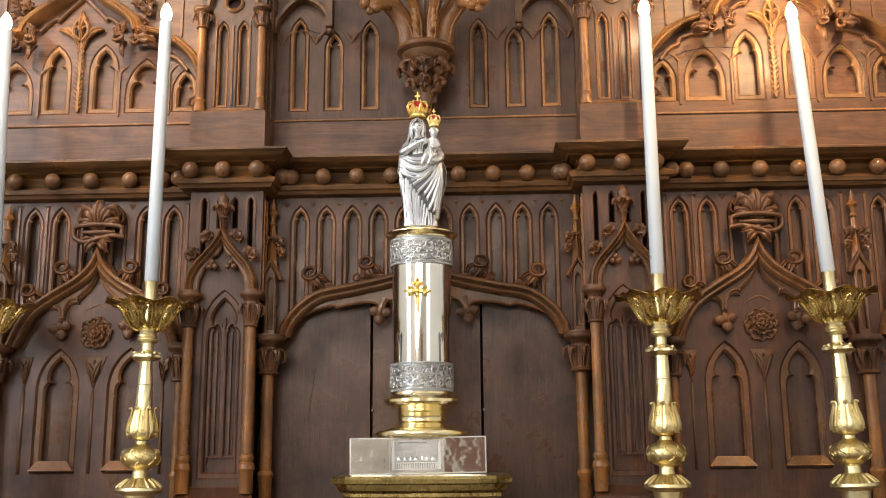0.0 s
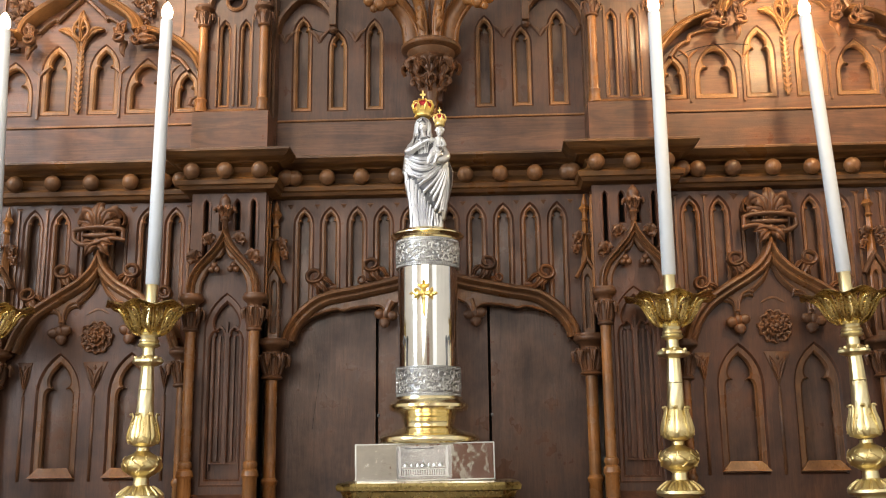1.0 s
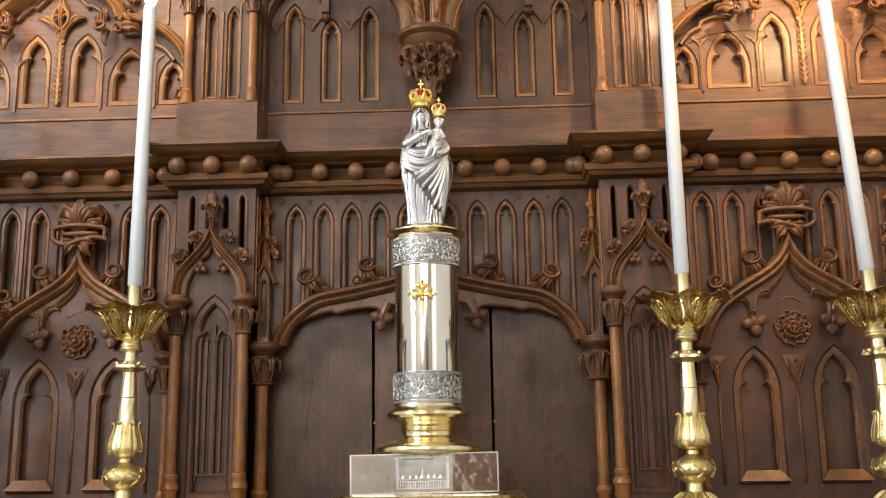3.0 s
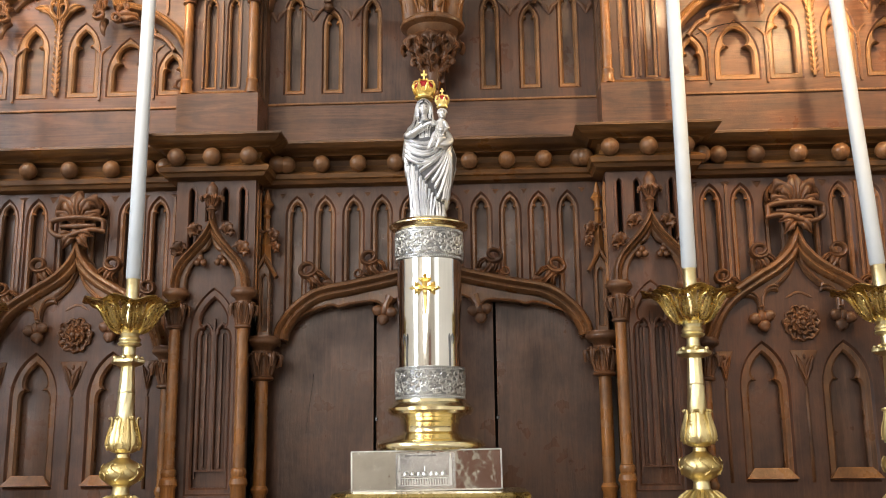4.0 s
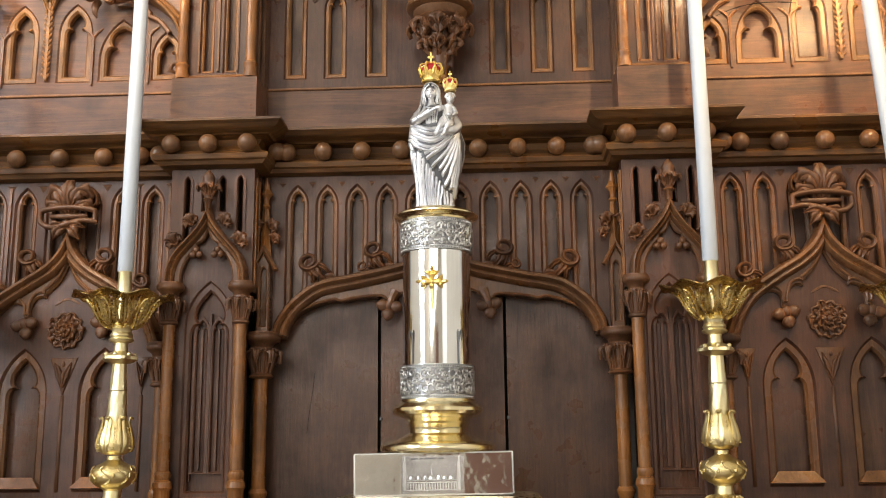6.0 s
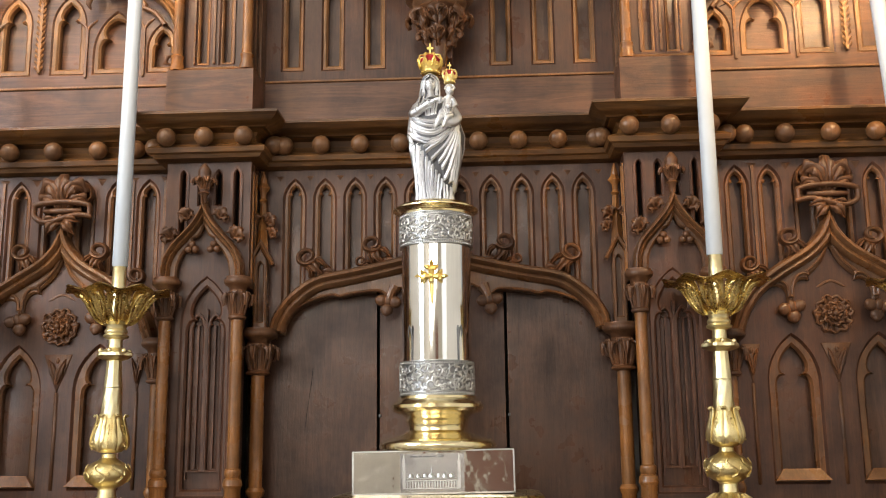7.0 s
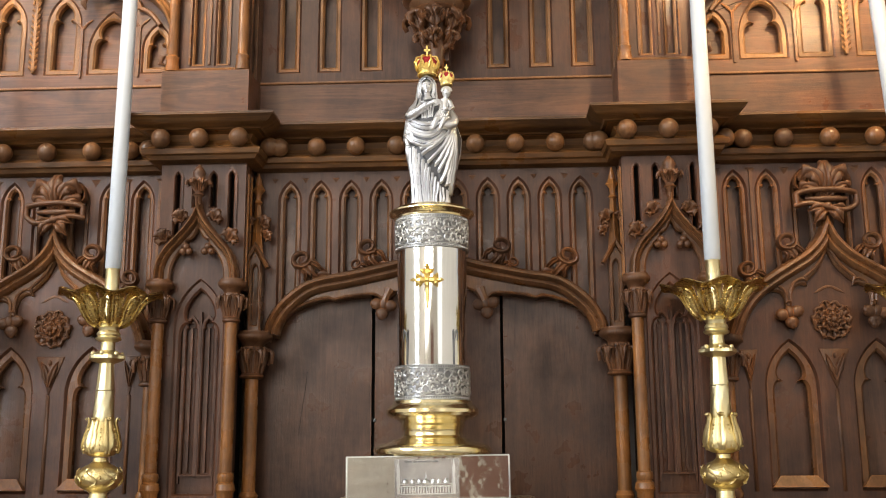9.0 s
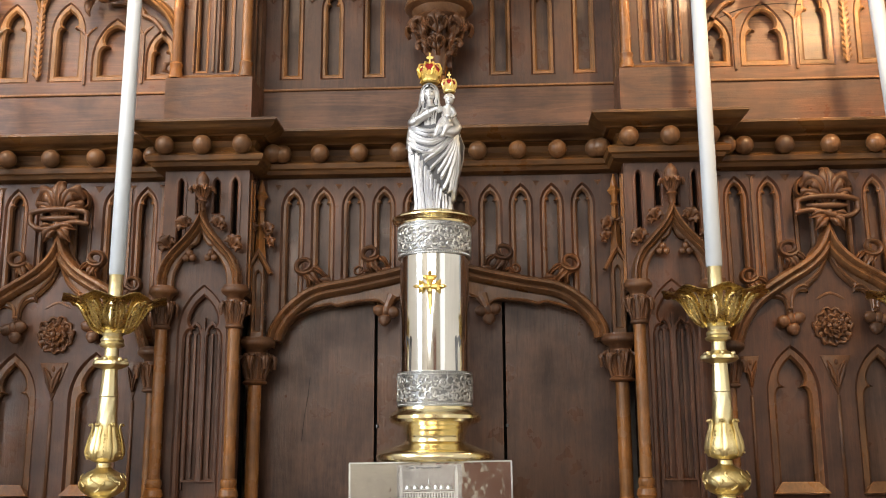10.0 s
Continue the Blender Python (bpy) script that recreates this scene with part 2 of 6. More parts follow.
            for a in (0.9, -0.9):
                vs.append(p + side * (w * a) - lift * thick)
        r = q + 2
        for k in range(m - 1):
            for i in range(r):
                j = (i + 1) % r
                fs.append((k * r + i, k * r + j, (k + 1) * r + j, (k + 1) * r + i))
        return self.add(vs, fs + [tuple(reversed(range(r))), tuple(range((m - 1) * r, m * r))])

    def sweep(self, path, profile, y=0.0, closed=False, mid=None):
        """A moulding along a path (x, z) on an upright plane; profile (offset to the path's left, height off the plane); mid: the line at which its two sides are mitred."""
        ps = [Vector((p[0], p[1])) for p in path]
        norm = miters(ps, closed)
        vs, fs, m, q = [], [], len(ps), len(profile)
        for p, nn in zip(ps, norm):
            for o, d in profile:
                x = p.x + nn.x * o
                if mid is not None:
                    x = max(x, mid) if p.x > mid + 1e-6 else min(x, mid) if p.x < mid - 1e-6 else mid
                vs.append((x, y - d, p.y + nn.y * o))
        for k in range(m if closed else m - 1):
            k2 = (k + 1) % m
            for i in range(q):
                j = (i + 1) % q
                fs.append((k * q + i, k * q + j, k2 * q + j, k2 * q + i))
        if not closed:
            fs += [tuple(range(q)), tuple(reversed(range((m - 1) * q, m * q)))]
        return self.add(vs, fs)

    def plan_sweep(self, path, profile):
        """A level moulding along a path (x, y) seen from above; profile (reach to the path's right, height)."""
        ps = [Vector(p) for p in path]
        norm = miters(ps, False)
        vs, fs, m, q = [], [], len(ps), len(profile)
        for p, nn in zip(ps, norm):
            vs += [(p.x - nn.x * o, p.y - nn.y * o, z) for o, z in profile]
        for k in range(m - 1):
            for i in range(q):
                j = (i + 1) % q
                fs.append((k * q + i, k * q + j, (k + 1) * q + j, (k + 1) * q + i))
        return self.add(vs, fs + [tuple(range(q)), tuple(reversed(range((m - 1) * q, m * q)))])

    def plate(self, loops, y0, y1, chamfer=0.004, outer_chamfer=False):
        """A board on an upright plane with holes; its front at y0, its back at y1, the holes' rims chamfered."""
        front, rim, back = [], [], []
        for k, loop in enumerate(loops):
            ps = [Vector(p) for p in loop]
            area = sum(a.x * b.y - b.x * a.y for a, b in zip(ps, ps[1:] + ps[:1]))
            if (area > 0) != (k == 0):
                ps.reverse()
            c = chamfer if (k or outer_chamfer) else 0.0
            off = [p + nn * c for p, nn in zip(ps, miters(ps, True))]
            front.append(off), rim.append((ps, c))
        flat = [p for loop in front for p in loop]
        tris = tessellate_polygon([[Vector((p.x, p.y, 0)) for p in loop] for loop in front])
        vs = [(p.x, y0, p.y) for p in flat]
        fs = []
        for t in tris:
            a, b, c = (flat[i] for i in t)
            s = (b.x - a.x) * (c.y - a.y) - (c.x - a.x) * (b.y - a.y)
            if abs(s) > 1e-12:
                fs.append(tuple(t) if s > 0 else tuple(reversed(t)))
        o = 0
        for off, (ps, c) in zip(front, rim):
            n, base = len(ps), len(vs)
            vs += [(p.x, y0 + c, p.y) for p in ps] + [(p.x, y1, p.y) for p in ps]
            for i in range(n):
                j = (i + 1) % n
                if c:
                    fs.append((o + j, o + i, base + i, base + j))
                    fs.append((base + j, base + i, base + n + i, base + n + j))
                else:
                    fs.append((o + j, o + i, base + n + i, base + n + j))
            o += n
        return self.add(vs, fs)


def miters(ps, closed):
    out, n = [], len(ps)
    for i, p in enumerate(ps):
        a = ps[i - 1] if (i or closed) else None
        b = ps[(i + 1) % n] if (i < n - 1 or closed) else None
        d1 = (p - a).normalized() if a is not None else (b - p).normalized()
        d2 = (b - p).normalized() if b is not None else d1
        n1, n2 = Vector((-d1.y, d1.x)), Vector((-d2.y, d2.x))
        s = n1 + n2
        if s.length < 1e-4:
            out.append(n1)
        else:
            s.normalize()
            out.append(s / max(0.45, s.dot(n1)))
    return out


def smooth_path(pts, steps=5):
    """A rounded path through the given points."""
    ps = [Vector(p) for p in pts]
    ps = [ps[0] * 2 - ps[1]] + ps + [ps[-1] * 2 - ps[-2]]
    out = []
    for i in range(1, len(ps) - 2):
        a, b, c, d = ps[i - 1:i + 3]
        for k in range(steps):
            t = k / steps
            out.append(0.5 * (2 * b + (c - a) * t + (2 * a - 5 * b + 4 * c - d) * t * t + (3 * b - a - 3 * c + d) * t ** 3))
    return out + [ps[-2]]


def bez(p0, p1, p2, p3, n):
    p0, p1, p2, p3 = (Vector(p) for p in (p0, p1, p2, p3))
    return [p0 * (1 - t) ** 3 + p1 * (3 * t * (1 - t) ** 2) + p2 * (3 * t * t * (1 - t)) + p3 * t ** 3 for t in (k / n for k in range(n + 1))]


def lancet(cx, z0, w, apex, head=1.0, n=7):
    """The outline of a pointed opening; z0: its sill, or the heights of its left and right feet."""
    za, zb = z0 if isinstance(z0, tuple) else (z0, z0)
    hh = head * w
    zs, r = apex - hh, (w * w / 4 + hh * hh) / w
    a1 = math.asin(min(1, hh / r)) if r >= w / 2 else math.pi / 2
    right = [(w / 2 - r + r * math.cos(a1 * k / n), zs + r * math.sin(a1 * k / n)) for k in range(n)]
    return [(cx + w / 2, zb)] + [(cx + x, z) for x, z in right] + [(cx, apex)] + [(cx - x, z) for x, z in reversed(right)] + [(cx - w / 2, za)]


def trefoil(cx, z0, w, apex, rise=1.12, cusp=0.21):
    """The outline of an opening with a cusped, three-lobed head."""
    za, zb = z0 if isinstance(z0, tuple) else (z0, z0)
    zs = apex - rise * w
    lower = bez((w / 2, zs), (w / 2, zs + 0.22 * w), (0.44 * w, zs + 0.38 * w), (cusp * w, zs + 0.36 * w), 6)
    upper = bez((cusp * w, zs + 0.36 * w), (0.52 * w, zs + 0.44 * w), (0.40 * w, zs + 0.92 * w), (0, zs + rise * w), 7)
    right = [(p.x, p.y) for p in lower] + [(p.x, p.y) for p in upper[1:-1]]
    return [(cx + w / 2, zb)] + [(cx + x, z) for x, z in right] + [(cx, apex)] + [(cx - x, z) for x, z in reversed(right)] + [(cx - w / 2, za)]


ORIGIN = {}


def thing(name, at, label, category, group="", kind="", flip=1):
    """An Empty at a thing's base; its parts hang under it. flip -1: its shapes are mirrored across the altar's middle line."""
    ob = new(name)
    at = Vector((at[0] * flip, at[1], at[2]))
    ob.location = at
    ob.empty_display_size = 0.05
    ORIGIN[ob.name] = (at, flip)
    return tagged(ob, label, category, group, kind)


def mesh_of(name, shape, material, shift=Vector((0, 0, 0)), flip=1, sharp=32):
    me = bpy.data.meshes.new(name)
    me.from_pydata([(p[0] * flip - shift.x, p[1] - shift.y, p[2] - shift.z) for p in shape.v], [], shape.f)
    bm = bmesh.new()
    bm.from_mesh(me)
    bmesh.ops.recalc_face_normals(bm, faces=bm.faces)
    bm.to_mesh(me)
    bm.free()
    for mm in material if isinstance(material, tuple) else (material,):
        me.materials.append(mm)
    for k in shape.second:
        me.polygons[k].material_index = 1
    me.polygons.foreach_set("use_smooth", [True] * len(me.polygons))
    me.set_sharp_from_angle(angle=radians(sharp))
    me.update()
    return me


def part(name, shape, material, parent, label="", sharp=32):
    """One mesh object under a thing or under a part."""
    at, flip = ORIGIN[parent.name]
    if material == OAK_CARVED:
        sharp = 62
    ob = new(name, mesh_of(name, shape, material, at, flip, sharp))
    ob.parent = parent
    ORIGIN[ob.name] = (at, flip)
    return tagged(ob, label)


def piece(name, mesh, parent, at, turn=0.0, scale=1.0, mirror=1):
    """One more object on a shared mesh, set at a place under its thing; turn: degrees in the upright plane."""
    o, flip = ORIGIN[parent.name]
    ob = new(name, mesh)
    ob.parent = parent
    ob.location = (at[0] * flip - o.x, at[1] - o.y, at[2] - o.z)
    ob.rotation_euler = (0, radians(turn * flip), 0)
    ob.scale = (scale * flip * mirror, scale, scale)
    return ob


def single(name, shape, material, label, category, group="", kind="", flip=1, sharp=32, at=None):
    """A thing that is one mesh."""
    at = Vector(at or (0, 0, 0))
    at.x *= flip
    ob = new(name, mesh_of(name, shape, material, at, flip, sharp))
    ob.location = at
    ORIGIN[ob.name] = (at, flip)
    return tagged(ob, label, category, group, kind)


# ---- carved pieces, built once round their own middle and facing the nave ----
def crocket_shape(size=1.0, seed=0):
    """A curled leaf: a thick rolled scroll with a hollow eye, over a ragged leaf that grips the moulding."""
    rng = random.Random(seed)
    s, k = Shape(), size
    roll, rad = [], []
    for i in range(23):
        t = i / 22
        a = radians(-135 + 420 * t)
        r = (0.0225 - 0.0105 * t) * k
        roll.append((0.004 * k + r * math.cos(a) * 1.15, (-0.020 - 0.014 * math.sin(2.4 * t)) * k, 0.012 * k + r * math.sin(a) * 0.92))
        rad.append(((0.0082 - 0.0030 * t) * k * rng.uniform(0.9, 1.1), (0.0170 - 0.0080 * t) * k))
    s.tube(roll, rad, 9)
    # the leaf below the scroll, its lobes parted by dark notches
    for x0, z0, x1, z1, w in ((0.002, -0.006, -0.010, -0.046, 0.012), (-0.014, -0.002, -0.032, -0.034, 0.008), (0.016, -0.008, 0.014, -0.038, 0.008)):
        bend = rng.uniform(-0.006, 0.006)
        s.blade(smooth_path([(x0 * k, -0.024 * k, z0 * k), ((x0 + x1) / 2 * k + bend * k, -0.034 * k, (z0 + z1) / 2 * k), (x1 * k, -0.022 * k, z1 * k), ((x1 - 0.004) * k, -0.006 * k, (z1 - 0.004) * k)], 4), w * k, bulge=0.005 * k, lobes=1.5, thick=0.012 * k, ripple=0.35)
    s.blade(smooth_path([(-0.004 * k, -0.012 * k, -0.044 * k), (-0.026 * k, -0.022 * k, -0.046 * k), (-0.044 * k, -0.012 * k, -0.060 * k)], 4), 0.014 * k, bulge=0.004 * k, lobes=2, thick=0.012 * k, ripple=0.2)
    return s


def leaf_shape(size=1.0):
    """A squat ragged leaf with three broad lobes and a tip that curls forward."""
    s, k = Shape(), size
    for a, l, w, h in ((98, 1.0, 0.0150, 0.020), (28, 0.92, 0.0135, 0.014), (158, 0.86, 0.0125, 0.012)):
        d = Vector((math.cos(radians(a)), 0, math.sin(radians(a)))) * (l * k)
        o = Vector((0, -k, 0))
        s.blade(smooth_path([d * -0.004 + o * 0.004, d * 0.010 + o * h, d * 0.021 + o * (h + 0.003), d * 0.026 + o * (h - 0.008)], 4), w * k, bulge=0.003 * k, lobes=2.5, thick=0.010 * k, ripple=0.42)
    return s


def rosette_shape(r=0.074):
    """A double rose with ruffled petals round a button."""
    s = Shape()
    rng = random.Random(12)
    for ring, (n, rr, h) in enumerate(((5, 0.66, 0.010), (5, 0.40, 0.018), (4, 0.20, 0.025))):
        for i in range(n):
            a = 2 * math.pi * (i + ring * 0.5) / n + rng.uniform(-0.1, 0.1)
            d, e = Vector((math.cos(a), 0, math.sin(a))), Vector((-math.sin(a), 0, math.cos(a)))
            span = r * rr * 0.80
            # the petal's wavy lip, then its body sloping back to the heart
            lip = [d * (r * rr * (1.0 - 0.20 * t * t) + r * 0.06 * math.sin(9 * t + i)) + e * (span * t) + Vector((0, -h - 0.004 * math.cos(7 * t + i), 0)) for t in [k / 6 - 1 for k in range(13)]]
            s.tube(lip, [(0.0022 + 0.0030 * (1 - abs(k / 6 - 1)), 0.0045) for k in range(13)], 7)
            for t in (-0.6, 0.0, 0.6):
                s.tube([d * (r * rr * 0.35) + Vector((0, -h + 0.006, 0)), d * (r * rr * 0.7) + e * (span * t * 0.7) + Vector((0, -h + 0.003, 0)), d * (r * rr * 0.95) + e * (span * t) + Vector((0, -h, 0))],
                       [(0.004, 0.004), (0.0075, 0.004), (0.0065, 0.004)], 7)
    return s.ball((0, -0.028, 0), r * 0.13, 12).ball((0, -0.002, 0), r * 0.74, 16, (1, 0.1, 1))


def trefoil_knob(size=1.0):
    """A clover of three plump lobes with a crease between them."""
    s = Shape()
    for a, l in ((-92, 1.1), (8, 1.0), (172, 1.0)):
        c, n = Vector((0.016 * l * size * math.cos(radians(a)), -0.016, 0.016 * l * size * math.sin(radians(a)))), 0.0135 * size
        s.ball(c, n, 16, (1.12, 0.75, 1.0)).ball(c + Vector((c.x * 0.35, -0.002, c.z * 0.35)), n * 0.72, 14, (1, 0.8, 1))
    return s.ball((0, -0.018, 0.004), 0.010 * size, 12, (1, 0.8, 1.4))


def capital_shape(x, y, ztop, zbot, r, lumps=8, seed=1):
    """A carved capital: abacus, a belt of leaves, astragal."""
    h = ztop - zbot
    s = Shape()
    s.lathe([(r * 1.25, 0.66 * h), (r * 1.4, 0.74 * h), (r * 1.9, 0.80 * h), (r * 2.15, 0.83 * h), (r * 2.25, 0.88 * h), (r * 2.2, 0.93 * h), (r * 1.95, 0.96 * h), (r * 1.95, h)], (x, y, zbot), 18)
    s.lathe([(r * 1.05, 0.05 * h), (r * 1.12, 0.22 * h), (r * 1.5, 0.45 * h), (r * 1.45, 0.6 * h), (r * 1.2, 0.70 * h)], (x, y, zbot), 16)
    s.lathe([(r * 1.0, 0), (r * 1.35, 0.02 * h), (r * 1.45, 0.05 * h), (r * 1.3, 0.09 * h), (r, 0.12 * h)], (x, y, zbot), 16)
    rng = random.Random(seed)
    up = Vector((0, 0, h))
    for i in range(lumps):
        a = 2 * math.pi * i / lumps + rng.uniform(-0.12, 0.12)
        d, e = Vector((math.cos(a), math.sin(a), 0)), Vector((-math.sin(a), math.cos(a), 0))
        c = Vector((x, y, zbot + 0.46 * h)) + d * (r * 1.5)
        s.blade(smooth_path([c - d * (0.45 * r) - up * 0.34, c - d * (0.05 * r) - up * 0.12, c + d * (0.30 * r) + up * 0.10, c + d * (0.90 * r) + up * 0.08, c + d * (0.72 * r) - up * 0.14], 3),
                [0.26 * r] * 3 + [0.44 * r] * 3 + [0.56 * r] * 3 + [0.48 * r, 0.36 * r, 0.22 * r, 0.10 * r], out=d, bulge=0.16 * r, lobes=2.5, thick=0.14 * r, ripple=0.3)
        for sg in (-1, 1):
            s.ball(c + e * (sg * 0.50 * r) + d * (0.30 * r) + up * 0.16, 0.20 * r, 7)
    return s


def mesh_shared(name, shape, material):
    return mesh_of(name, shape, material, sharp=62)


CROCKET = mesh_shared("crocket", crocket_shape(1.0, 3), OAK_CARVED)
CROCKET_B = mesh_shared("crocket_b", crocket_shape(1.0, 8), OAK_CARVED)
LEAF = mesh_shared("leaf_cluster", leaf_shape(1.0), OAK_CARVED)
KNOB = mesh_shared("cusp_knob", trefoil_knob(), OAK_CARVED)
ROSETTE = mesh_shared("rosette", rosette_shape(), OAK_CARVED)
BALL = mesh_shared("bead_ball", Shape().ball((0, 0, 0), 0.0275, 24), OAK_BALL)
SMALL_BALL = mesh_shared("small_ball", Shape().ball((0, 0, 0), 0.0105, 12), OAK_CARVED)

HOOD = [(0.0, 0.0), (0.0, 0.030), (-0.006, 0.044), (-0.013, 0.048), (-0.019, 0.042), (-0.022, 0.033), (-0.029, 0.036), (-0.036, 0.030), (-0.040, 0.018), (-0.040, 0.0)]
FILLET = [(0.0, 0.0), (0.0, 0.010), (-0.004, 0.016), (-0.011, 0.016), (-0.015, 0.010), (-0.015, 0.0)]
BEAD = [(0.0, 0.0), (0.0, 0.006), (-0.003, 0.009), (-0.006, 0.006), (-0.006, 0.0)]


def mirrored(path, cx):
    """Both sides of a path that is given from its apex to the right: from the right foot over the apex to the left foot."""
    right = [(cx + p[0], p[1]) for p in path]
    left = [(cx - p[0], p[1]) for p in path]
    return list(reversed(right)) + left[1:]


def lancet_frame(cx, z0, w, apex, inner, y, depth=0.014, chamfer=0.006, head=1.0, rise=1.12, sill=None):
    """The cusped frame that fills a pointed opening."""
    up = (w - inner) * 0.5 if sill is None else sill
    zi = (z0[0] + up, z0[1] + up) if isinstance(z0, tuple) else z0 + up
    return Shape().plate([lancet(cx, z0, w, apex, head), trefoil(cx, zi, inner, apex - (w - inner) * 0.62, rise)], y, y + depth, chamfer)


# ---- the room round the altar ----
def room():
    s = Shape().box(-4.8, 4.8, -12, 1.0, -0.2, 0.0)
    single("floor", s, STONE, "stone floor of the church nave", "floor", kind="structure")
    s = Shape().box(-4.8, 4.8, -12, 1.0, 8.0, 8.2)
    single("ceiling", s, PLASTER, "plain plastered church ceiling", "ceiling", kind="structure")
    for name, xs in (("wall_west", (-4.8, -4.5)), ("wall_east", (4.5, 4.8))):
        single(name, Shape().box(*xs, -12, 1.0, 0, 8), PLASTER, "plain plastered nave wall", "wall", kind="structure")
    single("wall_south", Shape().box(-4.5, 4.5, -12, -11.7, 0, 8), PLASTER, "plain plastered wall at the nave's end", "wall", kind="structure")
    single("wall_north", Shape().box(-4.5, 4.5, 0.30, 0.55, 0, 8), PLASTER, "plastered wall behind the carved altarpiece", "wall", kind="structure")


room()


# unseen door, added so the silver plinth reflects a reddish patch
def reflection_door():
    d = thing("reflection_door_1", (0.55, -11.69, 0), "unseen red-brown double door added for the plinth's reflection", "door", "", "structure")
    part("frame", Shape().box(-0.32, -0.20, -11.70, -11.62, 0, 2.5, 0.01).box(1.40, 1.52, -11.70, -11.62, 0, 2.5, 0.01).box(-0.32, 1.52, -11.70, -11.62, 2.5, 2.62, 0.01), OAK_SHAFT, d)
    for x0, x1 in ((-0.19, 0.595), (0.605, 1.39)):
        leaf = part("leaf", Shape().box(x0, x1, -11.70, -11.65, 0.01, 2.49, 0.004), DOOR_RED, d)
        for z0, z1 in ((0.15, 1.05), (1.20, 1.62), (1.72, 2.35)):
            part("panel", Shape().box(x0 + 0.12, x1 - 0.12, -11.66, -11.635, z0, z1, 0.012), DOOR_RED, leaf)


DOOR_RED = wood("door_wood", (0.22, 0.115, 0.090), (0.35, 0.195, 0.155), (0.44, 0.265, 0.215), rough=0.4)
reflection_door()

P_IN, P_OUT, P_MID = 0.533, 0.778, 0.6515  # a pilaster's edges and middle line
Z_TOP = 2.425                              # underside of the cornice


# ---- lower side bay ----
def side_bay(flip, cx=1.112, x0=0.775, x1=1.445):
    bay = thing("altar_panel", (cx, 0, 1.25), "dark oak altarpiece panel with carved pointed tracery", "wall panel", "altarpiece panels", "structure", flip)
    rows = (-0.245, -0.15, -0.05, 0.05, 0.15, 0.245)
    ogee = smooth_path([(0, 2.25), (0.022, 2.198), (0.065, 2.152), (0.143, 2.103), (0.216, 2.052), (0.262, 1.99), (0.288, 1.925)], 5)

    def hood_z(o):
        o = abs(o)
        for a, b in zip(ogee, ogee[1:]):
            if a.x <= o <= b.x:
                return a.y + (b.y - a.y) * (o - a.x) / max(1e-6, b.x - a.x)
        return 1.93
    holes, frames = [], []
    for o in rows:
        z0 = (hood_z(o - 0.030) - 0.004, hood_z(o + 0.030) - 0.004)
        holes.append(lancet(cx + o, z0, 0.060, 2.402, 1.0))
        frames.append((cx + o, z0, 0.060, 2.402, 0.034))
    low = []
    for o in (-0.121, 0.121):
        holes.append(lancet(cx + o, 1.507, 0.136, 1.908, 0.95, 9))
        low.append((cx + o, 1.507, 0.136, 1.908, 0.092))
    part("panel", Shape().plate([[(x0, 1.25), (x1, 1.25), (x1, 2.435), (x0, 2.435)]] + holes, 0.0, 0.034, 0.007), OAK, bay)
    part("panel_back", Shape().box(x0, x1, 0.036, 0.06, 1.25, 2.435), OAK_DOOR, bay)
    for a in frames:
        part("lancet_frame", lancet_frame(*a, 0.006, 0.02, 0.006, sill=0.006), OAK_MOULD, bay)
    for a in low:
        part("lancet_frame", lancet_frame(*a, 0.008, 0.022, 0.007, 0.95, 1.25, 0.010), OAK_MOULD, bay)
        s = Shape()
        c, w = a[0], 0.150
        vs = [(c - w / 2, -0.020, 1.512), (c + w / 2, -0.020, 1.512), (c + w / 2 - 0.026, -0.004, 1.542), (c - w / 2 + 0.026, -0.004, 1.542),
              (c - w / 2, 0.036, 1.507), (c + w / 2, 0.036, 1.507)]
        s.add(vs, [(0, 1, 2, 3), (0, 3, 4), (1, 5, 2), (0, 4, 5, 1), (4, 3, 2, 5)])
        part("sloping_sill", s, OAK_SHAFT, bay, "lighter worn sill")
    ribs = Shape()
    for o in (-0.296, -0.198, 0.198, 0.296):
        ribs.box(cx + o - 0.0035, cx + o + 0.0035, -0.006, 0.002, 2.06, 2.405, 0.001)
    part("fillet", ribs, OAK_MOULD, bay)
    top = Shape()
    for o in (-0.296, -0.198, -0.1, 0.1, 0.198, 0.296):
        top.add([(cx + o - 0.018, 0.001, 2.415), (cx + o + 0.018, 0.001, 2.415), (cx + o, 0.001, 2.388), (cx + o, -0.006, 2.408)], [(0, 1, 3), (1, 2, 3), (2, 0, 3), (0, 2, 1)])
    part("spandrel_leaf", top, OAK_CARVED, bay)
    # hood and cusped inner moulding
    part("ogee_hood", Shape().sweep(mirrored(ogee, cx), [(-o * 1.10 - 0.010, d) for o, d in HOOD], mid=cx), OAK_MOULD, bay)
    # cusped plate under the hood: a foil each side of every cusp
    edge = smooth_path([(0, 2.162), (0.022, 2.116), (0.050, 2.086), (0.064, 2.074)], 4) + smooth_path([(0.062, 2.062), (0.080, 2.066), (0.097, 2.056), (0.107, 2.032), (0.109, 2.002)], 4)
    edge += smooth_path([(0.127, 2.002), (0.130, 2.030), (0.144, 2.045), (0.172, 2.044), (0.206, 2.016), (0.236, 1.980), (0.260, 1.950), (0.268, 1.926)], 4)
    rim = [(cx + p.x, p.y) for p in reversed(edge)] + [(cx - p.x, p.y) for p in edge[1:]]
    cover = [(x, z - 0.012) for x, z in mirrored(ogee, cx)]
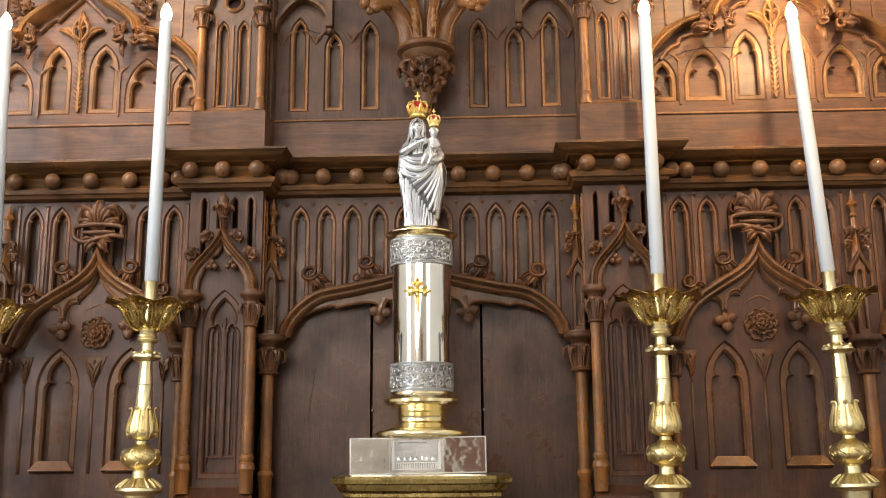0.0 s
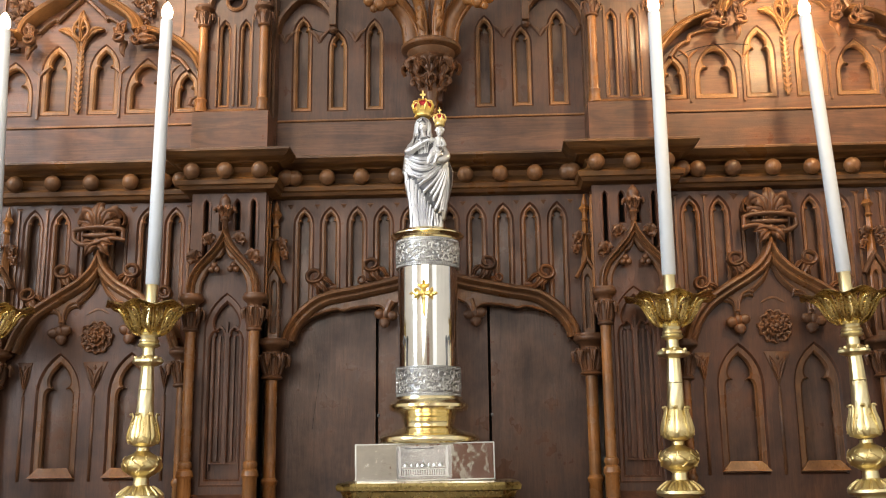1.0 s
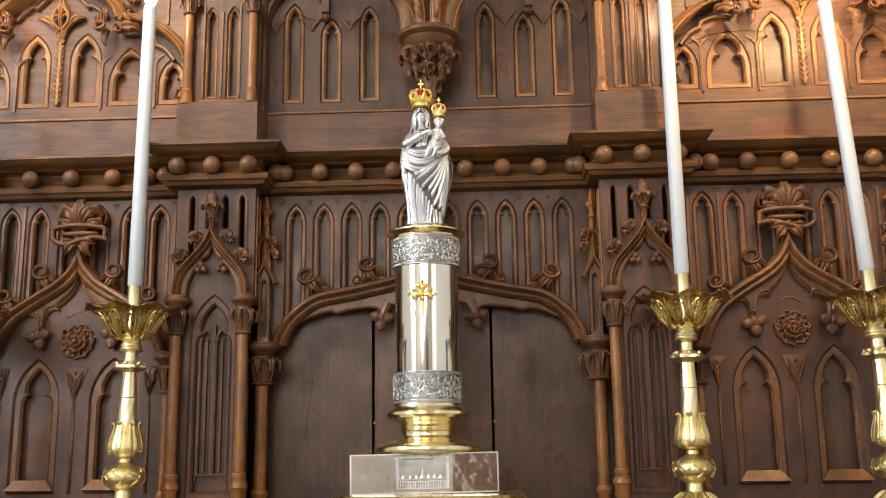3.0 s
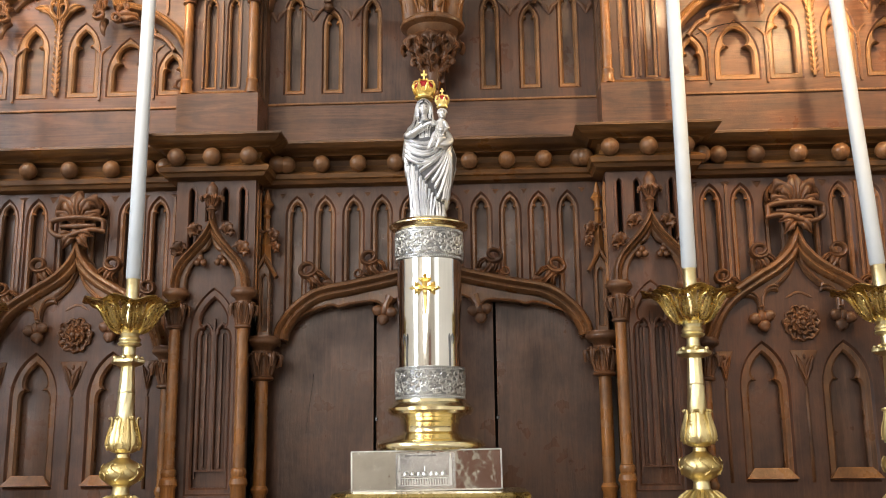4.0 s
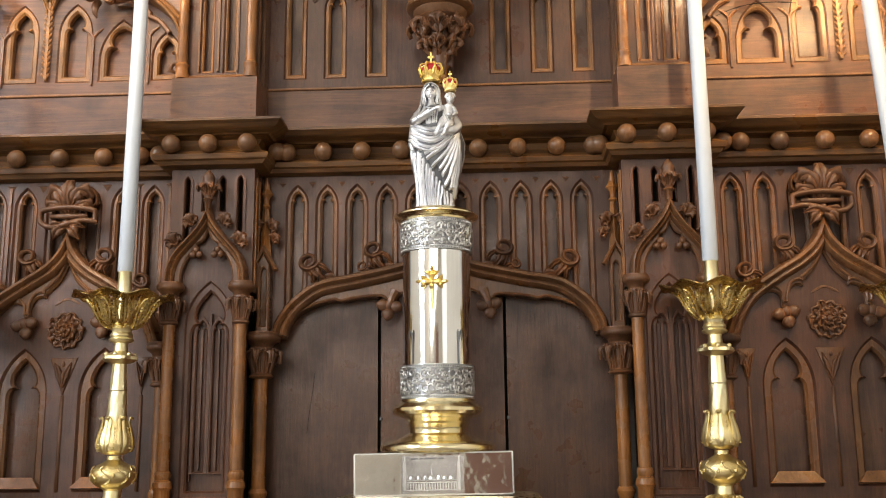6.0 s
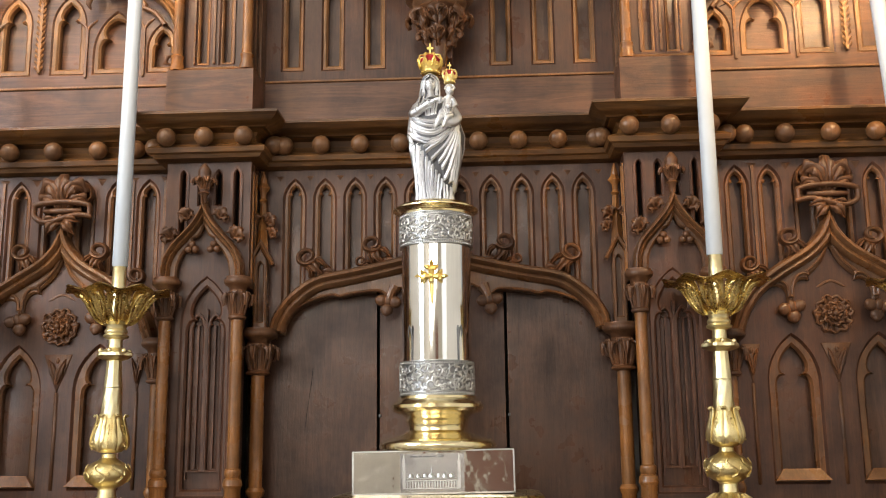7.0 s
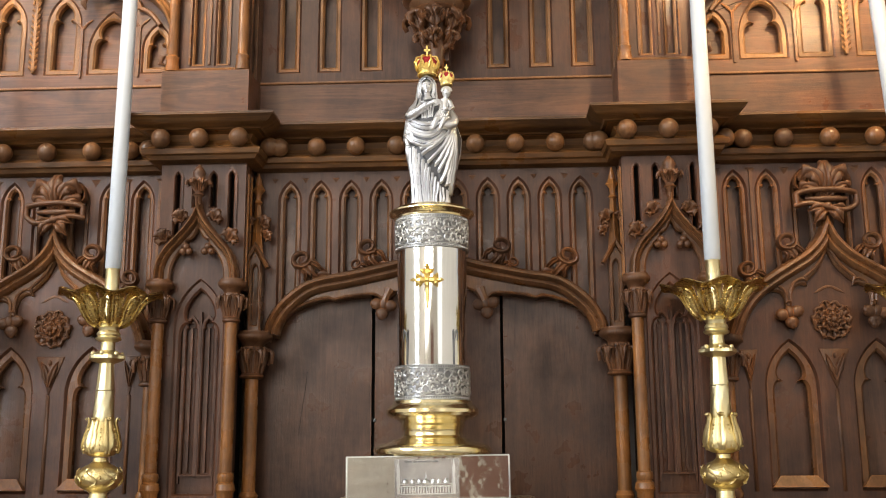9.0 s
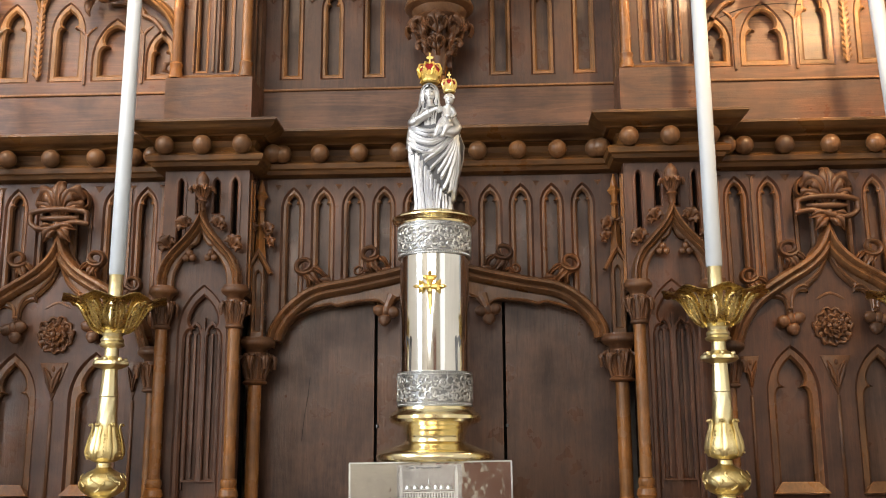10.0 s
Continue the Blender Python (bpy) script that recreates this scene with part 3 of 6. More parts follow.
    part("cusped_plate", Shape().plate([cover + list(reversed(rim))], -0.014, 0.002, 0.006, True), OAK_MOULD, bay)
    part("plate_bead", Shape().sweep([(x, z + 0.012) for x, z in rim[3:-3]], [(o * 1.3, d * 0.9) for o, d in BEAD], -0.0135, mid=cx), OAK_MOULD, bay)
    part("crescent", Shape().tube(smooth_path([(cx - 0.040, 0.0, 2.044), (cx, 0.0, 2.062), (cx + 0.040, 0.0, 2.044)], 4), [(0.001, 0.003)] + [(0.004, 0.003)] * 7 + [(0.001, 0.003)], 6), OAK_MOULD, bay)
    for sg in (-1, 1):
        piece("cusp_knob", KNOB, bay, (cx + sg * 0.119, 0.0, 1.982), sg * 12, 1.3)
        for o, dz, k, tilt in ((0.110, 0.052, 1.08, 12), (0.222, 0.056, 1.0, 25)):
            piece("crocket", CROCKET if o < 0.2 else CROCKET_B, bay, (cx + sg * o, 0.0, hood_z(o) + dz), sg * tilt, k, sg)
    piece("rosette", ROSETTE, bay, (cx, 0.004, 1.966))
    # leaf spandrels between the lower lancets
    for o, hw in ((-0.236, 0.026), (0, 0.042), (0.236, 0.026)):
        s = Shape().plate([[(cx + o - hw, 1.886), (cx + o, 1.775), (cx + o + hw, 1.886)]], -0.0035, 0.002, 0.002, True)
        for sg in (-1, 1):
            s.blade(smooth_path([(cx + o, -0.004, 1.800), (cx + o + sg * hw * 0.25, -0.009, 1.840), (cx + o + sg * hw * 0.60, -0.004, 1.872)], 4), hw * 0.26, bulge=0.004, lobes=3, thick=0.003)
        s.ball((cx + o, -0.004, 1.868), 0.006, 8, (1, 0.8, 1.5))
        s.box(cx + o - 0.005, cx + o + 0.005, -0.003, 0.002, 1.50, 1.776, 0.001)
        part("spandrel_carving", s, OAK_CARVED, bay)
    # fleuron over the apex: a lily of broad leaves rising through a flat looped band
    f = Shape()
    band = []
    for k in range(41):
        a = 2 * math.pi * k / 40
        dip = 0.010 * math.cos(3 * a) * (math.sin(a) < 0)
        band.append((cx + 0.084 * max(-1.0, min(1.0, 1.10 * math.cos(a))), -0.040 - 0.010 * math.sin(a) ** 2, 2.306 + 0.026 * math.copysign(abs(math.sin(a)) ** 0.6, math.sin(a)) + dip))
    f.tube(band, (0.0082, 0.0130), 9)
    f.tube([(cx - 0.056, -0.034, 2.309), (cx, -0.052, 2.304), (cx + 0.056, -0.034, 2.309)], [(0.007, 0.008), (0.009, 0.010), (0.007, 0.008)], 8)
    f.box(cx - 0.020, cx + 0.020, -0.030, 0.0, 2.23, 2.34, 0.006)
    f.blade(smooth_path([(cx, -0.040, 2.318), (cx, -0.062, 2.356), (cx, -0.058, 2.392), (cx, -0.044, 2.412), (cx, -0.030, 2.418)], 4), [0.009] * 3 + [0.013] * 4 + [0.018] * 4 + [0.015] * 3 + [0.012, 0.008, 0.004], bulge=0.005, lobes=2.5, thick=0.016, ripple=0.3)
    for sg in (-1, 1):
        # two leaves a side, curling outwards
        f.blade(smooth_path([(cx + sg * 0.006, -0.038, 2.322), (cx + sg * 0.018, -0.056, 2.356), (cx + sg * 0.036, -0.056, 2.382), (cx + sg * 0.056, -0.040, 2.376), (cx + sg * 0.060, -0.026, 2.360)], 5), [0.009] * 4 + [0.015] * 5 + [0.020] * 5 + [0.017] * 4 + [0.012, 0.008, 0.004], bulge=0.005, lobes=3.5, thick=0.014, ripple=0.4)
        f.blade(smooth_path([(cx + sg * 0.010, -0.034, 2.316), (cx + sg * 0.032, -0.050, 2.338), (cx + sg * 0.056, -0.046, 2.346), (cx + sg * 0.070, -0.028, 2.334)], 5), [0.008] * 4 + [0.015] * 5 + [0.013] * 4 + [0.009, 0.006, 0.003], bulge=0.004, lobes=3, thick=0.014, ripple=0.4)
        f.tube(smooth_path([(cx + sg * 0.062, -0.014, 2.340), (cx + sg * 0.078, -0.016, 2.352), (cx + sg * 0.070, -0.016, 2.384), (cx + sg * 0.044, -0.014, 2.398)], 4), (0.006, 0.012), 7)
        # pointed leaves under the band, spread like a star
        for x1, z1, w in ((0.054, 2.272, 0.013), (0.040, 2.236, 0.016)):
            f.blade(smooth_path([(cx + sg * 0.004, -0.040, 2.276), (cx + sg * x1 * 0.55, -0.060, (2.276 + z1) / 2 + 0.004), (cx + sg * x1, -0.040, z1)], 4), w, bulge=0.006, lobes=2, thick=0.012)
    f.ball((cx, -0.052, 2.284), 0.011, 10)
    part("fleuron", f, OAK_CARVED, bay)
    return bay


side_bay(-1)
side_bay(1)
side_bay(1, 1.782, 1.445, 2.12)
# plain boards that close the altarpiece beyond the view
for fl, xa in ((-1, 1.445), (1, 2.12)):
    single("end_panel", Shape().box(xa, 2.8, 0.0, 0.06, 1.25, 2.435), OAK, "plain dark oak end panel", "wall panel", "altarpiece panels", "structure", fl)


# ---- shafts with capitals, and the pinnacles over them ----
def arch_shaft(flip, x, y, r, ztop, zcap, zbase, zfoot, pinnacle=True, seed=1):
    col = thing("arch_shaft", (x, y, zfoot), "slim turned oak shaft with a carved leaf capital", "column", "arch shafts", "", flip)
    shaft = part("shaft", Shape().lathe([(r, zbase), (r, zcap)], (x, y, 0), 18), OAK_SHAFT, col)
    part("capital", capital_shape(x, y, ztop, zcap - 0.004, r * 1.3, 8, seed), OAK_CARVED, col)
    part("base", Shape().lathe([(r * 1.55, zfoot), (r * 1.55, zfoot + 0.04), (r * 1.3, zfoot + 0.055), (r * 1.1, zbase - 0.02), (r * 1.35, zbase - 0.012), (r * 1.4, zbase - 0.004), (r * 1.1, zbase + 0.006)], (x, y, 0), 16), OAK_SHAFT, col)
    if pinnacle:
        pin = thing("pinnacle", (x, y + 0.015, ztop), "narrow oak pinnacle with a leafy tip", "pinnacle", "pinnacles", "", flip)
        yp = y + 0.012
        part("spire_shaft", Shape().plate([[(x - 0.019, ztop), (x + 0.019, ztop), (x + 0.019, 2.15), (x, 2.185), (x - 0.019, 2.15)], lancet(x, ztop + 0.02, 0.016, 2.14)], yp - 0.018, yp + 0.022, 0.004, True)
             .box(x - 0.012, x + 0.012, yp, yp + 0.02, ztop, 2.15), OAK_MOULD, pin)
        part("gablet", Shape().sweep([(x + 0.032, 2.128), (x, 2.185), (x - 0.032, 2.128)], [(0, 0), (0, 0.026), (-0.006, 0.03), (-0.011, 0.024), (-0.011, 0)], yp), OAK_MOULD, pin)
        part("spire", Shape().lathe([(0.019, 2.16), (0.013, 2.23), (0.008, 2.33), (0.007, 2.345)], (x, yp, 0), 4), OAK_SHAFT, pin)
        tip = Shape().lathe([(0.006, 2.318), (0.013, 2.326), (0.008, 2.334), (0.009, 2.352), (0.017, 2.364), (0.009, 2.378), (0.010, 2.386), (0.002, 2.415)], (x, yp, 0), 16, lambda a, k: (1 + 0.18 * math.cos(4 * a) * (k in (4, 5)), 0))
        part("tip", tip, OAK_SHAFT, pin)
        for z, o in ((2.262, 0.020), (2.225, 0.024)):
            for sg in (-1, 1):
                piece("crocket", LEAF, pin, (x + sg * o * (0.9 if z > 2.24 else 1.1), yp - 0.004, z), sg * 60, 1.0 if z > 2.24 else 0.8)
    return col


for fl in (-1, 1):
    arch_shaft(fl, 0.514, -0.040, 0.019, 1.947, 1.818, 1.50, 1.25, True, 2)
    arch_shaft(fl, 1.438, -0.030, 0.019, 1.925, 1.80, 1.50, 1.25, True, 5)
    arch_shaft(fl, 0.812, -0.022, 0.016, 1.925, 1.80, 1.50, 1.25, False, 7)


# ---- lower pilasters ----
def pilaster(flip):
    c, y = P_MID, -0.105
    pil = thing("pilaster", (c, -0.05, 1.25), "dark oak pilaster with an ogee gable and slim shafts", "pilaster", "lower pilasters", "", flip)
    slits = [lancet(c + o, 2.20 if abs(o) > 0.04 else 2.30, 0.013 if abs(o) > 0.04 else 0.016, 2.400) for o in (-0.078, -0.024, 0.024, 0.078)]
    recess = lancet(c, 1.487, 0.132, 2.086, 0.95, 9)
    for o in (-0.078, 0.078):
        part("slit_frame", Shape().plate([lancet(c + o, 2.195, 0.034, 2.414), lancet(c + o, 2.20, 0.015, 2.401)], y - 0.004, y + 0.004, 0.003), OAK, pil)
    part("body", Shape().plate([[(P_IN + 0.016, 1.25), (P_OUT - 0.016, 1.25), (P_OUT - 0.016, 2.06), (P_OUT, 2.06), (P_OUT, 2.435), (P_IN, 2.435), (P_IN, 2.06), (P_IN + 0.016, 2.06)], recess] + slits, y, -0.062, 0.005), OAK, pil)
    part("shoulder", Shape().box(P_IN, P_OUT, -0.0615, -0.002, 2.06, 2.435), OAK, pil)
    # black filler paints the shade between pilaster and wall
    part("shade_fill", Shape().box(P_IN + 0.018, P_OUT - 0.018, -0.0615, -0.002, 1.25, 2.058), DARK, pil, "black filler painted as the shade behind the pilaster")
    part("recess_back", Shape().box(P_IN + 0.0165, P_OUT - 0.0165, y + 0.03, y + 0.042, 1.46, 2.19), OAK, pil)
    # black sheet paints the slits' depth as shade
    part("slit_shade", Shape().box(P_IN + 0.02, P_OUT - 0.02, y + 0.032, y + 0.042, 2.192, 2.42), DARK, pil)
    part("recess_frame", Shape().plate([lancet(c, 1.487, 0.132, 2.086, 0.95, 9), trefoil(c, 1.504, 0.104, 2.060, 1.25)], y + 0.006, y + 0.022, 0.006), OAK, pil)
    for o in (-0.024, 0.024):
        s = Shape().plate([lancet(c + o, 1.55, 0.044, 1.99, 1.0), trefoil(c + o, 1.556, 0.028, 1.978, 1.2)], y + 0.016, y + 0.03, 0.003)
        s.box(c + o - 0.003, c + o + 0.003, y + 0.018, y + 0.03, 1.56, 1.955, 0.001)
        part("sub_lancet", s, OAK, pil)
    part("sub_fillet", Shape().box(c - 0.0035, c + 0.0035, y + 0.014, y + 0.03, 1.55, 2.0, 0.001).box(c - 0.049, c - 0.0455, y + 0.018, y + 0.03, 1.53, 1.96).box(c + 0.0455, c + 0.049, y + 0.018, y + 0.03, 1.53, 1.96), OAK, pil)
    # foot of the pilaster: a sloping set-off
    s = Shape().add([(P_IN - 0.004, -0.150, 1.25), (P_OUT + 0.004, -0.150, 1.25), (P_OUT + 0.004, -0.150, 1.425), (P_IN - 0.004, -0.150, 1.425),
                     (P_IN + 0.02, y - 0.002, 1.458), (P_OUT - 0.02, y - 0.002, 1.458), (P_IN - 0.004, y, 1.25), (P_OUT + 0.004, y, 1.25)],
                    [(0, 1, 2, 3), (3, 2, 5, 4), (0, 3, 4, 6), (1, 7, 5, 2), (4, 5, 7, 6), (0, 6, 7, 1)])
    part("set_off", s, OAK, pil)
    for o in (-0.097, 0.107):
        x, yc = c + o, y - 0.026
        sh = part("colonnette", Shape().lathe([(0.0165, 1.55), (0.0165, 1.968)], (x, yc, 0), 18), OAK_SHAFT, pil, "honey-brown turned shaft")
        part("capital", capital_shape(x, yc, 2.083, 1.962, 0.0175, 8, 4), OAK_CARVED, sh)
        part("base", Shape().lathe([(0.022, 1.44), (0.022, 1.505), (0.027, 1.515), (0.024, 1.53), (0.019, 1.535), (0.023, 1.547), (0.021, 1.556), (0.0165, 1.56)], (x, yc, 0), 16), OAK_SHAFT, sh)
    yg = y - 0.004
    g = c + 0.007
    ogee = smooth_path([(0, 2.324), (0.010, 2.284), (0.030, 2.246), (0.060, 2.210), (0.096, 2.168), (0.114, 2.126), (0.118, 2.084)], 5)
    part("gable", Shape().sweep(mirrored(ogee, g), [(-o * 0.66, d * 1.0) for o, d in HOOD], yg, mid=g), OAK_MOULD, pil)
    edge = smooth_path([(0, 2.234), (0.008, 2.214), (0.018, 2.202), (0.030, 2.197)], 4) + smooth_path([(0.031, 2.184), (0.044, 2.172), (0.060, 2.150), (0.072, 2.120), (0.075, 2.084)], 4)
    rim = [(g + p.x, p.y) for p in reversed(edge)] + [(g - p.x, p.y) for p in edge[1:]]
    part("gable_plate", Shape().plate([[(x, z - 0.010) for x, z in mirrored(ogee, g)[1:-1]] + list(reversed(rim))], yg - 0.020, yg + 0.002, 0.005, True), OAK_MOULD, pil)
    for sg in (-1, 1):
        for dx, dz in ((-0.0095, 0), (0.0095, 0), (0, 0.014)):
            piece("cusp_ball", SMALL_BALL, pil, (g + sg * 0.031 + dx, yg - 0.022, 2.164 + dz))
        for o, z, k, tt in ((0.047, 2.258, 1.05, 30), (0.092, 2.200, 1.15, 40)):
            piece("crocket", LEAF, pil, (g + sg * o, yg - 0.016, z), sg * tt, k * 0.98)
    fin = Shape().lathe([(0.009, 2.300), (0.010, 2.322), (0.017, 2.328), (0.011, 2.334), (0.012, 2.352), (0.024, 2.366), (0.018, 2.372), (0.017, 2.386), (0.019, 2.392), (0.013, 2.404), (0.003, 2.416)], (g, yg - 0.03, -0.004), 16)
    leaves = []
    for i in range(8):
        a = 2 * math.pi * i / 8 + 0.3
        d = Vector((math.cos(a), math.sin(a), 0))
        o = Vector((g, yg - 0.03, 0))
        leaves.append(Shape().blade(smooth_path([o + d * 0.010 + Vector((0, 0, 2.336)), o + d * 0.020 + Vector((0, 0, 2.354)), o + d * 0.034 + Vector((0, 0, 2.364)), o + d * 0.036 + Vector((0, 0, 2.352))], 3), [0.005] * 3 + [0.009] * 4 + [0.007, 0.005, 0.003], out=d, bulge=0.003, thick=0.004))
    finial = part("finial", fin, OAK_CARVED, pil)
    for leaf in leaves:
        part("finial_leaf", leaf, OAK_CARVED, finial)
    # tall slot carved in the inner flank
    for x, sg in ((P_IN, -1), (P_OUT, 1)):
        part("flank_moulding", Shape().box(min(x, x + sg * 0.004), max(x, x + sg * 0.004), y + 0.022, y + 0.030, 2.08, 2.40).box(min(x, x + sg * 0.004), max(x, x + sg * 0.004), y + 0.060, y + 0.066, 2.08, 2.40), OAK_SHAFT, pil)
    return pil


pilaster(-1)
pilaster(1)


# ---- central bay ----
def centre_bay():
    bay = thing("altar_panel", (0, 0, 1.25), "dark oak central panel with a low cusped arch", "wall panel", "altarpiece panels", "structure")
    arch = smooth_path([(0, 2.205), (0.030, 2.170), (0.110, 2.140), (0.243, 2.111), (0.357, 2.087), (0.432, 2.033), (0.470, 1.977), (0.478, 1.945)], 5)

    def arch_z(o):
        o = abs(o)
        for a, b in zip(arch, arch[1:]):
            if a.x <= o <= b.x:
                return a.y + (b.y - a.y) * (o - a.x) / max(1e-6, b.x - a.x)
        return 1.95
    e = 0.531
    xs = [s * (0.066 + 0.09 * k) for k in range(5) for s in (-1, 1)]
    feet = {x: (arch_z(x - 0.029) - 0.008, arch_z(x + 0.029) - 0.008) for x in xs}
    holes = [lancet(x, feet[x], 0.058, 2.392) for x in xs]
    outline = [(-e, 2.435), (-e, 1.93)] + [(p[0], p[1] - 0.012) for p in reversed(mirrored(arch, 0))] + [(e, 1.93), (e, 2.435)]
    part("panel", Shape().plate([outline] + holes, 0.0, 0.034, 0.007), OAK, bay)
    part("panel_back", Shape().plate([outline], 0.0345, 0.036, 0.0), OAK_DOOR, bay)
    for x in xs:
        part("lancet_frame", lancet_frame(x, feet[x], 0.058, 2.392, 0.032, 0.006, 0.02, 0.006, sill=0.006), OAK_MOULD, bay)
    tri = Shape()
    for k in range(-5, 6):
        x = 0.09 * k + (0.021 if k > 0 else -0.021 if k < 0 else 0)
        tri.add([(x - 0.014, 0.001, 2.408), (x + 0.014, 0.001, 2.408), (x, 0.001, 2.388), (x, -0.004, 2.402)], [(0, 1, 3), (1, 2, 3), (2, 0, 3), (0, 2, 1)])
    part("spandrel_leaf", tri, OAK_CARVED, bay)
    part("arch_hood", Shape().sweep(mirrored(arch, 0), [(-o * 1.12 - 0.010, d * 1.05) for o, d in HOOD], mid=0), OAK_MOULD, bay)
    inner = smooth_path([(0.454, 1.935), (0.442, 1.976), (0.412, 2.008), (0.362, 2.031), (0.310, 2.044), (0.288, 2.038), (0.262, 2.045), (0.215, 2.051), (0.170, 2.052), (0.148, 2.038)], 3)
    top = smooth_path([(0.130, 2.038), (0.116, 2.058), (0.078, 2.076), (0.03, 2.100), (0, 2.125)], 3)
    lower = inner + top
    outline = [(p.x, p.y) for p in lower] + [(-p.x, p.y) for p in reversed(lower[:-1])]
    outer = [(p[0], p[1] - 0.028) for p in mirrored(arch, 0)]
    outer[0], outer[-1] = (0.474, 1.935), (-0.474, 1.935)
    part("cusped_tympanum", Shape().plate([outer + list(reversed(outline))], -0.012, 0.034, 0.005, True), OAK_MOULD, bay)
    for sg in (-1, 1):
        part("cusp_bead", Shape().sweep([(sg * p.x, p.y + 0.007) for p in inner], [(o * 1.2 * -sg, d * 0.9) for o, d in BEAD], -0.0115), OAK_MOULD, bay)
        part("cusp_stem", Shape().tube([(sg * 0.128, -0.014, 2.068), (sg * 0.138, -0.018, 2.046), (sg * 0.143, -0.02, 2.030)], [(0.016, 0.012), (0.011, 0.012), (0.012, 0.012)], 8), OAK_MOULD, bay)
        piece("cusp_knob", KNOB, bay, (sg * 0.146, 0.0, 2.020), sg * -8, 1.25)
        for o, dz, k, t in ((0.372, 0.066, 1.12, 25), (0.184, 0.056, 1.05, 15), (0.220, 0.024, 0.6, 40)):
            piece("crocket", CROCKET if o > 0.2 else CROCKET_B, bay, (sg * o, 0.0, arch_z(o) + dz), sg * t, k, sg)
    # boarded doors
    for xa, xb in ((-e, -0.1855), (-0.1755, 0.1850), (0.1945, e)):
        s = Shape().box(xa, xb, 0.0375, 0.062, 1.25, 2.24, 0.002)
        part("door_board", s, OAK_DOOR, bay)
    # black sheet paints the shade seen between the door boards
    part("gap_shade", Shape().box(-0.3, 0.3, 0.064, 0.070, 1.25, 2.24), DARK, bay)
    part("crack", Shape().tube(smooth_path([(-0.392, 0.0368, 1.66), (-0.386, 0.0368, 1.72), (-0.376, 0.0368, 1.79), (-0.371, 0.0368, 1.84)], 3), (0.0006, 0.0009), 5), DARK, bay)
    part("hood_crack", Shape().tube([(-0.352, -0.040, 2.112), (-0.350, -0.047, 2.100), (-0.353, -0.045, 2.088)], 0.0014, 5), DARK, bay)
    for x in (-0.1805, 0.190):
        for z in (1.70,):
            part("hinge_pin", Shape().lathe([(0.004, z - 0.004), (0.0045, z), (0.004, z + 0.004)], (x + 0.005, 0.036, 0), 8), SILVER_DARK, bay)


centre_bay()


# ---- cornice with its row of balls ----
def cornice():
    cor = thing("cornice", (0, 0, 2.42), "projecting oak cornice with a row of turned balls", "cornice", "", "structure")
    a, b, f = P_IN - 0.004, P_OUT + 0.006, -0.108
    path = [(-2.8, 0), (-b, 0), (-b, f), (-a, f), (-a, 0), (a, 0), (a, f), (b, f), (b, 0), (2.8, 0)]
    rise = Z_TOP
    part("lower_moulding", Shape().plan_sweep(path, [(-0.02, rise), (0.010, rise), (0.026, rise + 0.006), (0.032, rise + 0.016), (0.040, rise + 0.020), (0.044, rise + 0.034), (0.036, rise + 0.040), (-0.02, rise + 0.040)]), OAK_CORNICE, cor)
    part("hollow", Shape().plan_sweep(path, [(-0.02, rise + 0.041), (0.034, rise + 0.041), (0.014, rise + 0.052), (0.008, rise + 0.066), (0.016, rise + 0.082), (0.034, rise + 0.089), (-0.02, rise + 0.089)]), OAK_CORNICE, cor)
    part("top_moulding", Shape().plan_sweep(path, [(-0.02, rise + 0.090), (0.044, rise + 0.090), (0.050, rise + 0.096), (0.062, rise + 0.100), (0.076, rise + 0.108), (0.084, rise + 0.118), (0.088, rise + 0.120), (0.088, rise + 0.127), (0.082, rise + 0.130), (-0.02, rise + 0.130)]), OAK_CORNICE, cor)
    part("top_cover", Shape().box(-2.8, 2.8, 0.0, 0.28, rise + 0.08, rise + 0.128), OAK_X, cor)
    z, o = 2.487, -0.050
    spots = [(x, o) for x in (-1.41, -1.279, -1.146, -1.010, -0.895, -0.451, -0.341, -0.226, -0.108, 0.007, 0.122, 0.238, 0.353, 0.460, 0.888, 1.003, 1.133, 1.260, 1.390, 1.522, 1.655)]
    for s in (-1, 1):
        spots += [(s * x, f + o) for x in (0.545, 0.659, 0.768)] + [(s * 0.478, f * 0.55), (s * 0.836, f * 0.55)]
    for x, y in spots:
        piece("ball", BALL, cor, (x, y, z))


cornice()


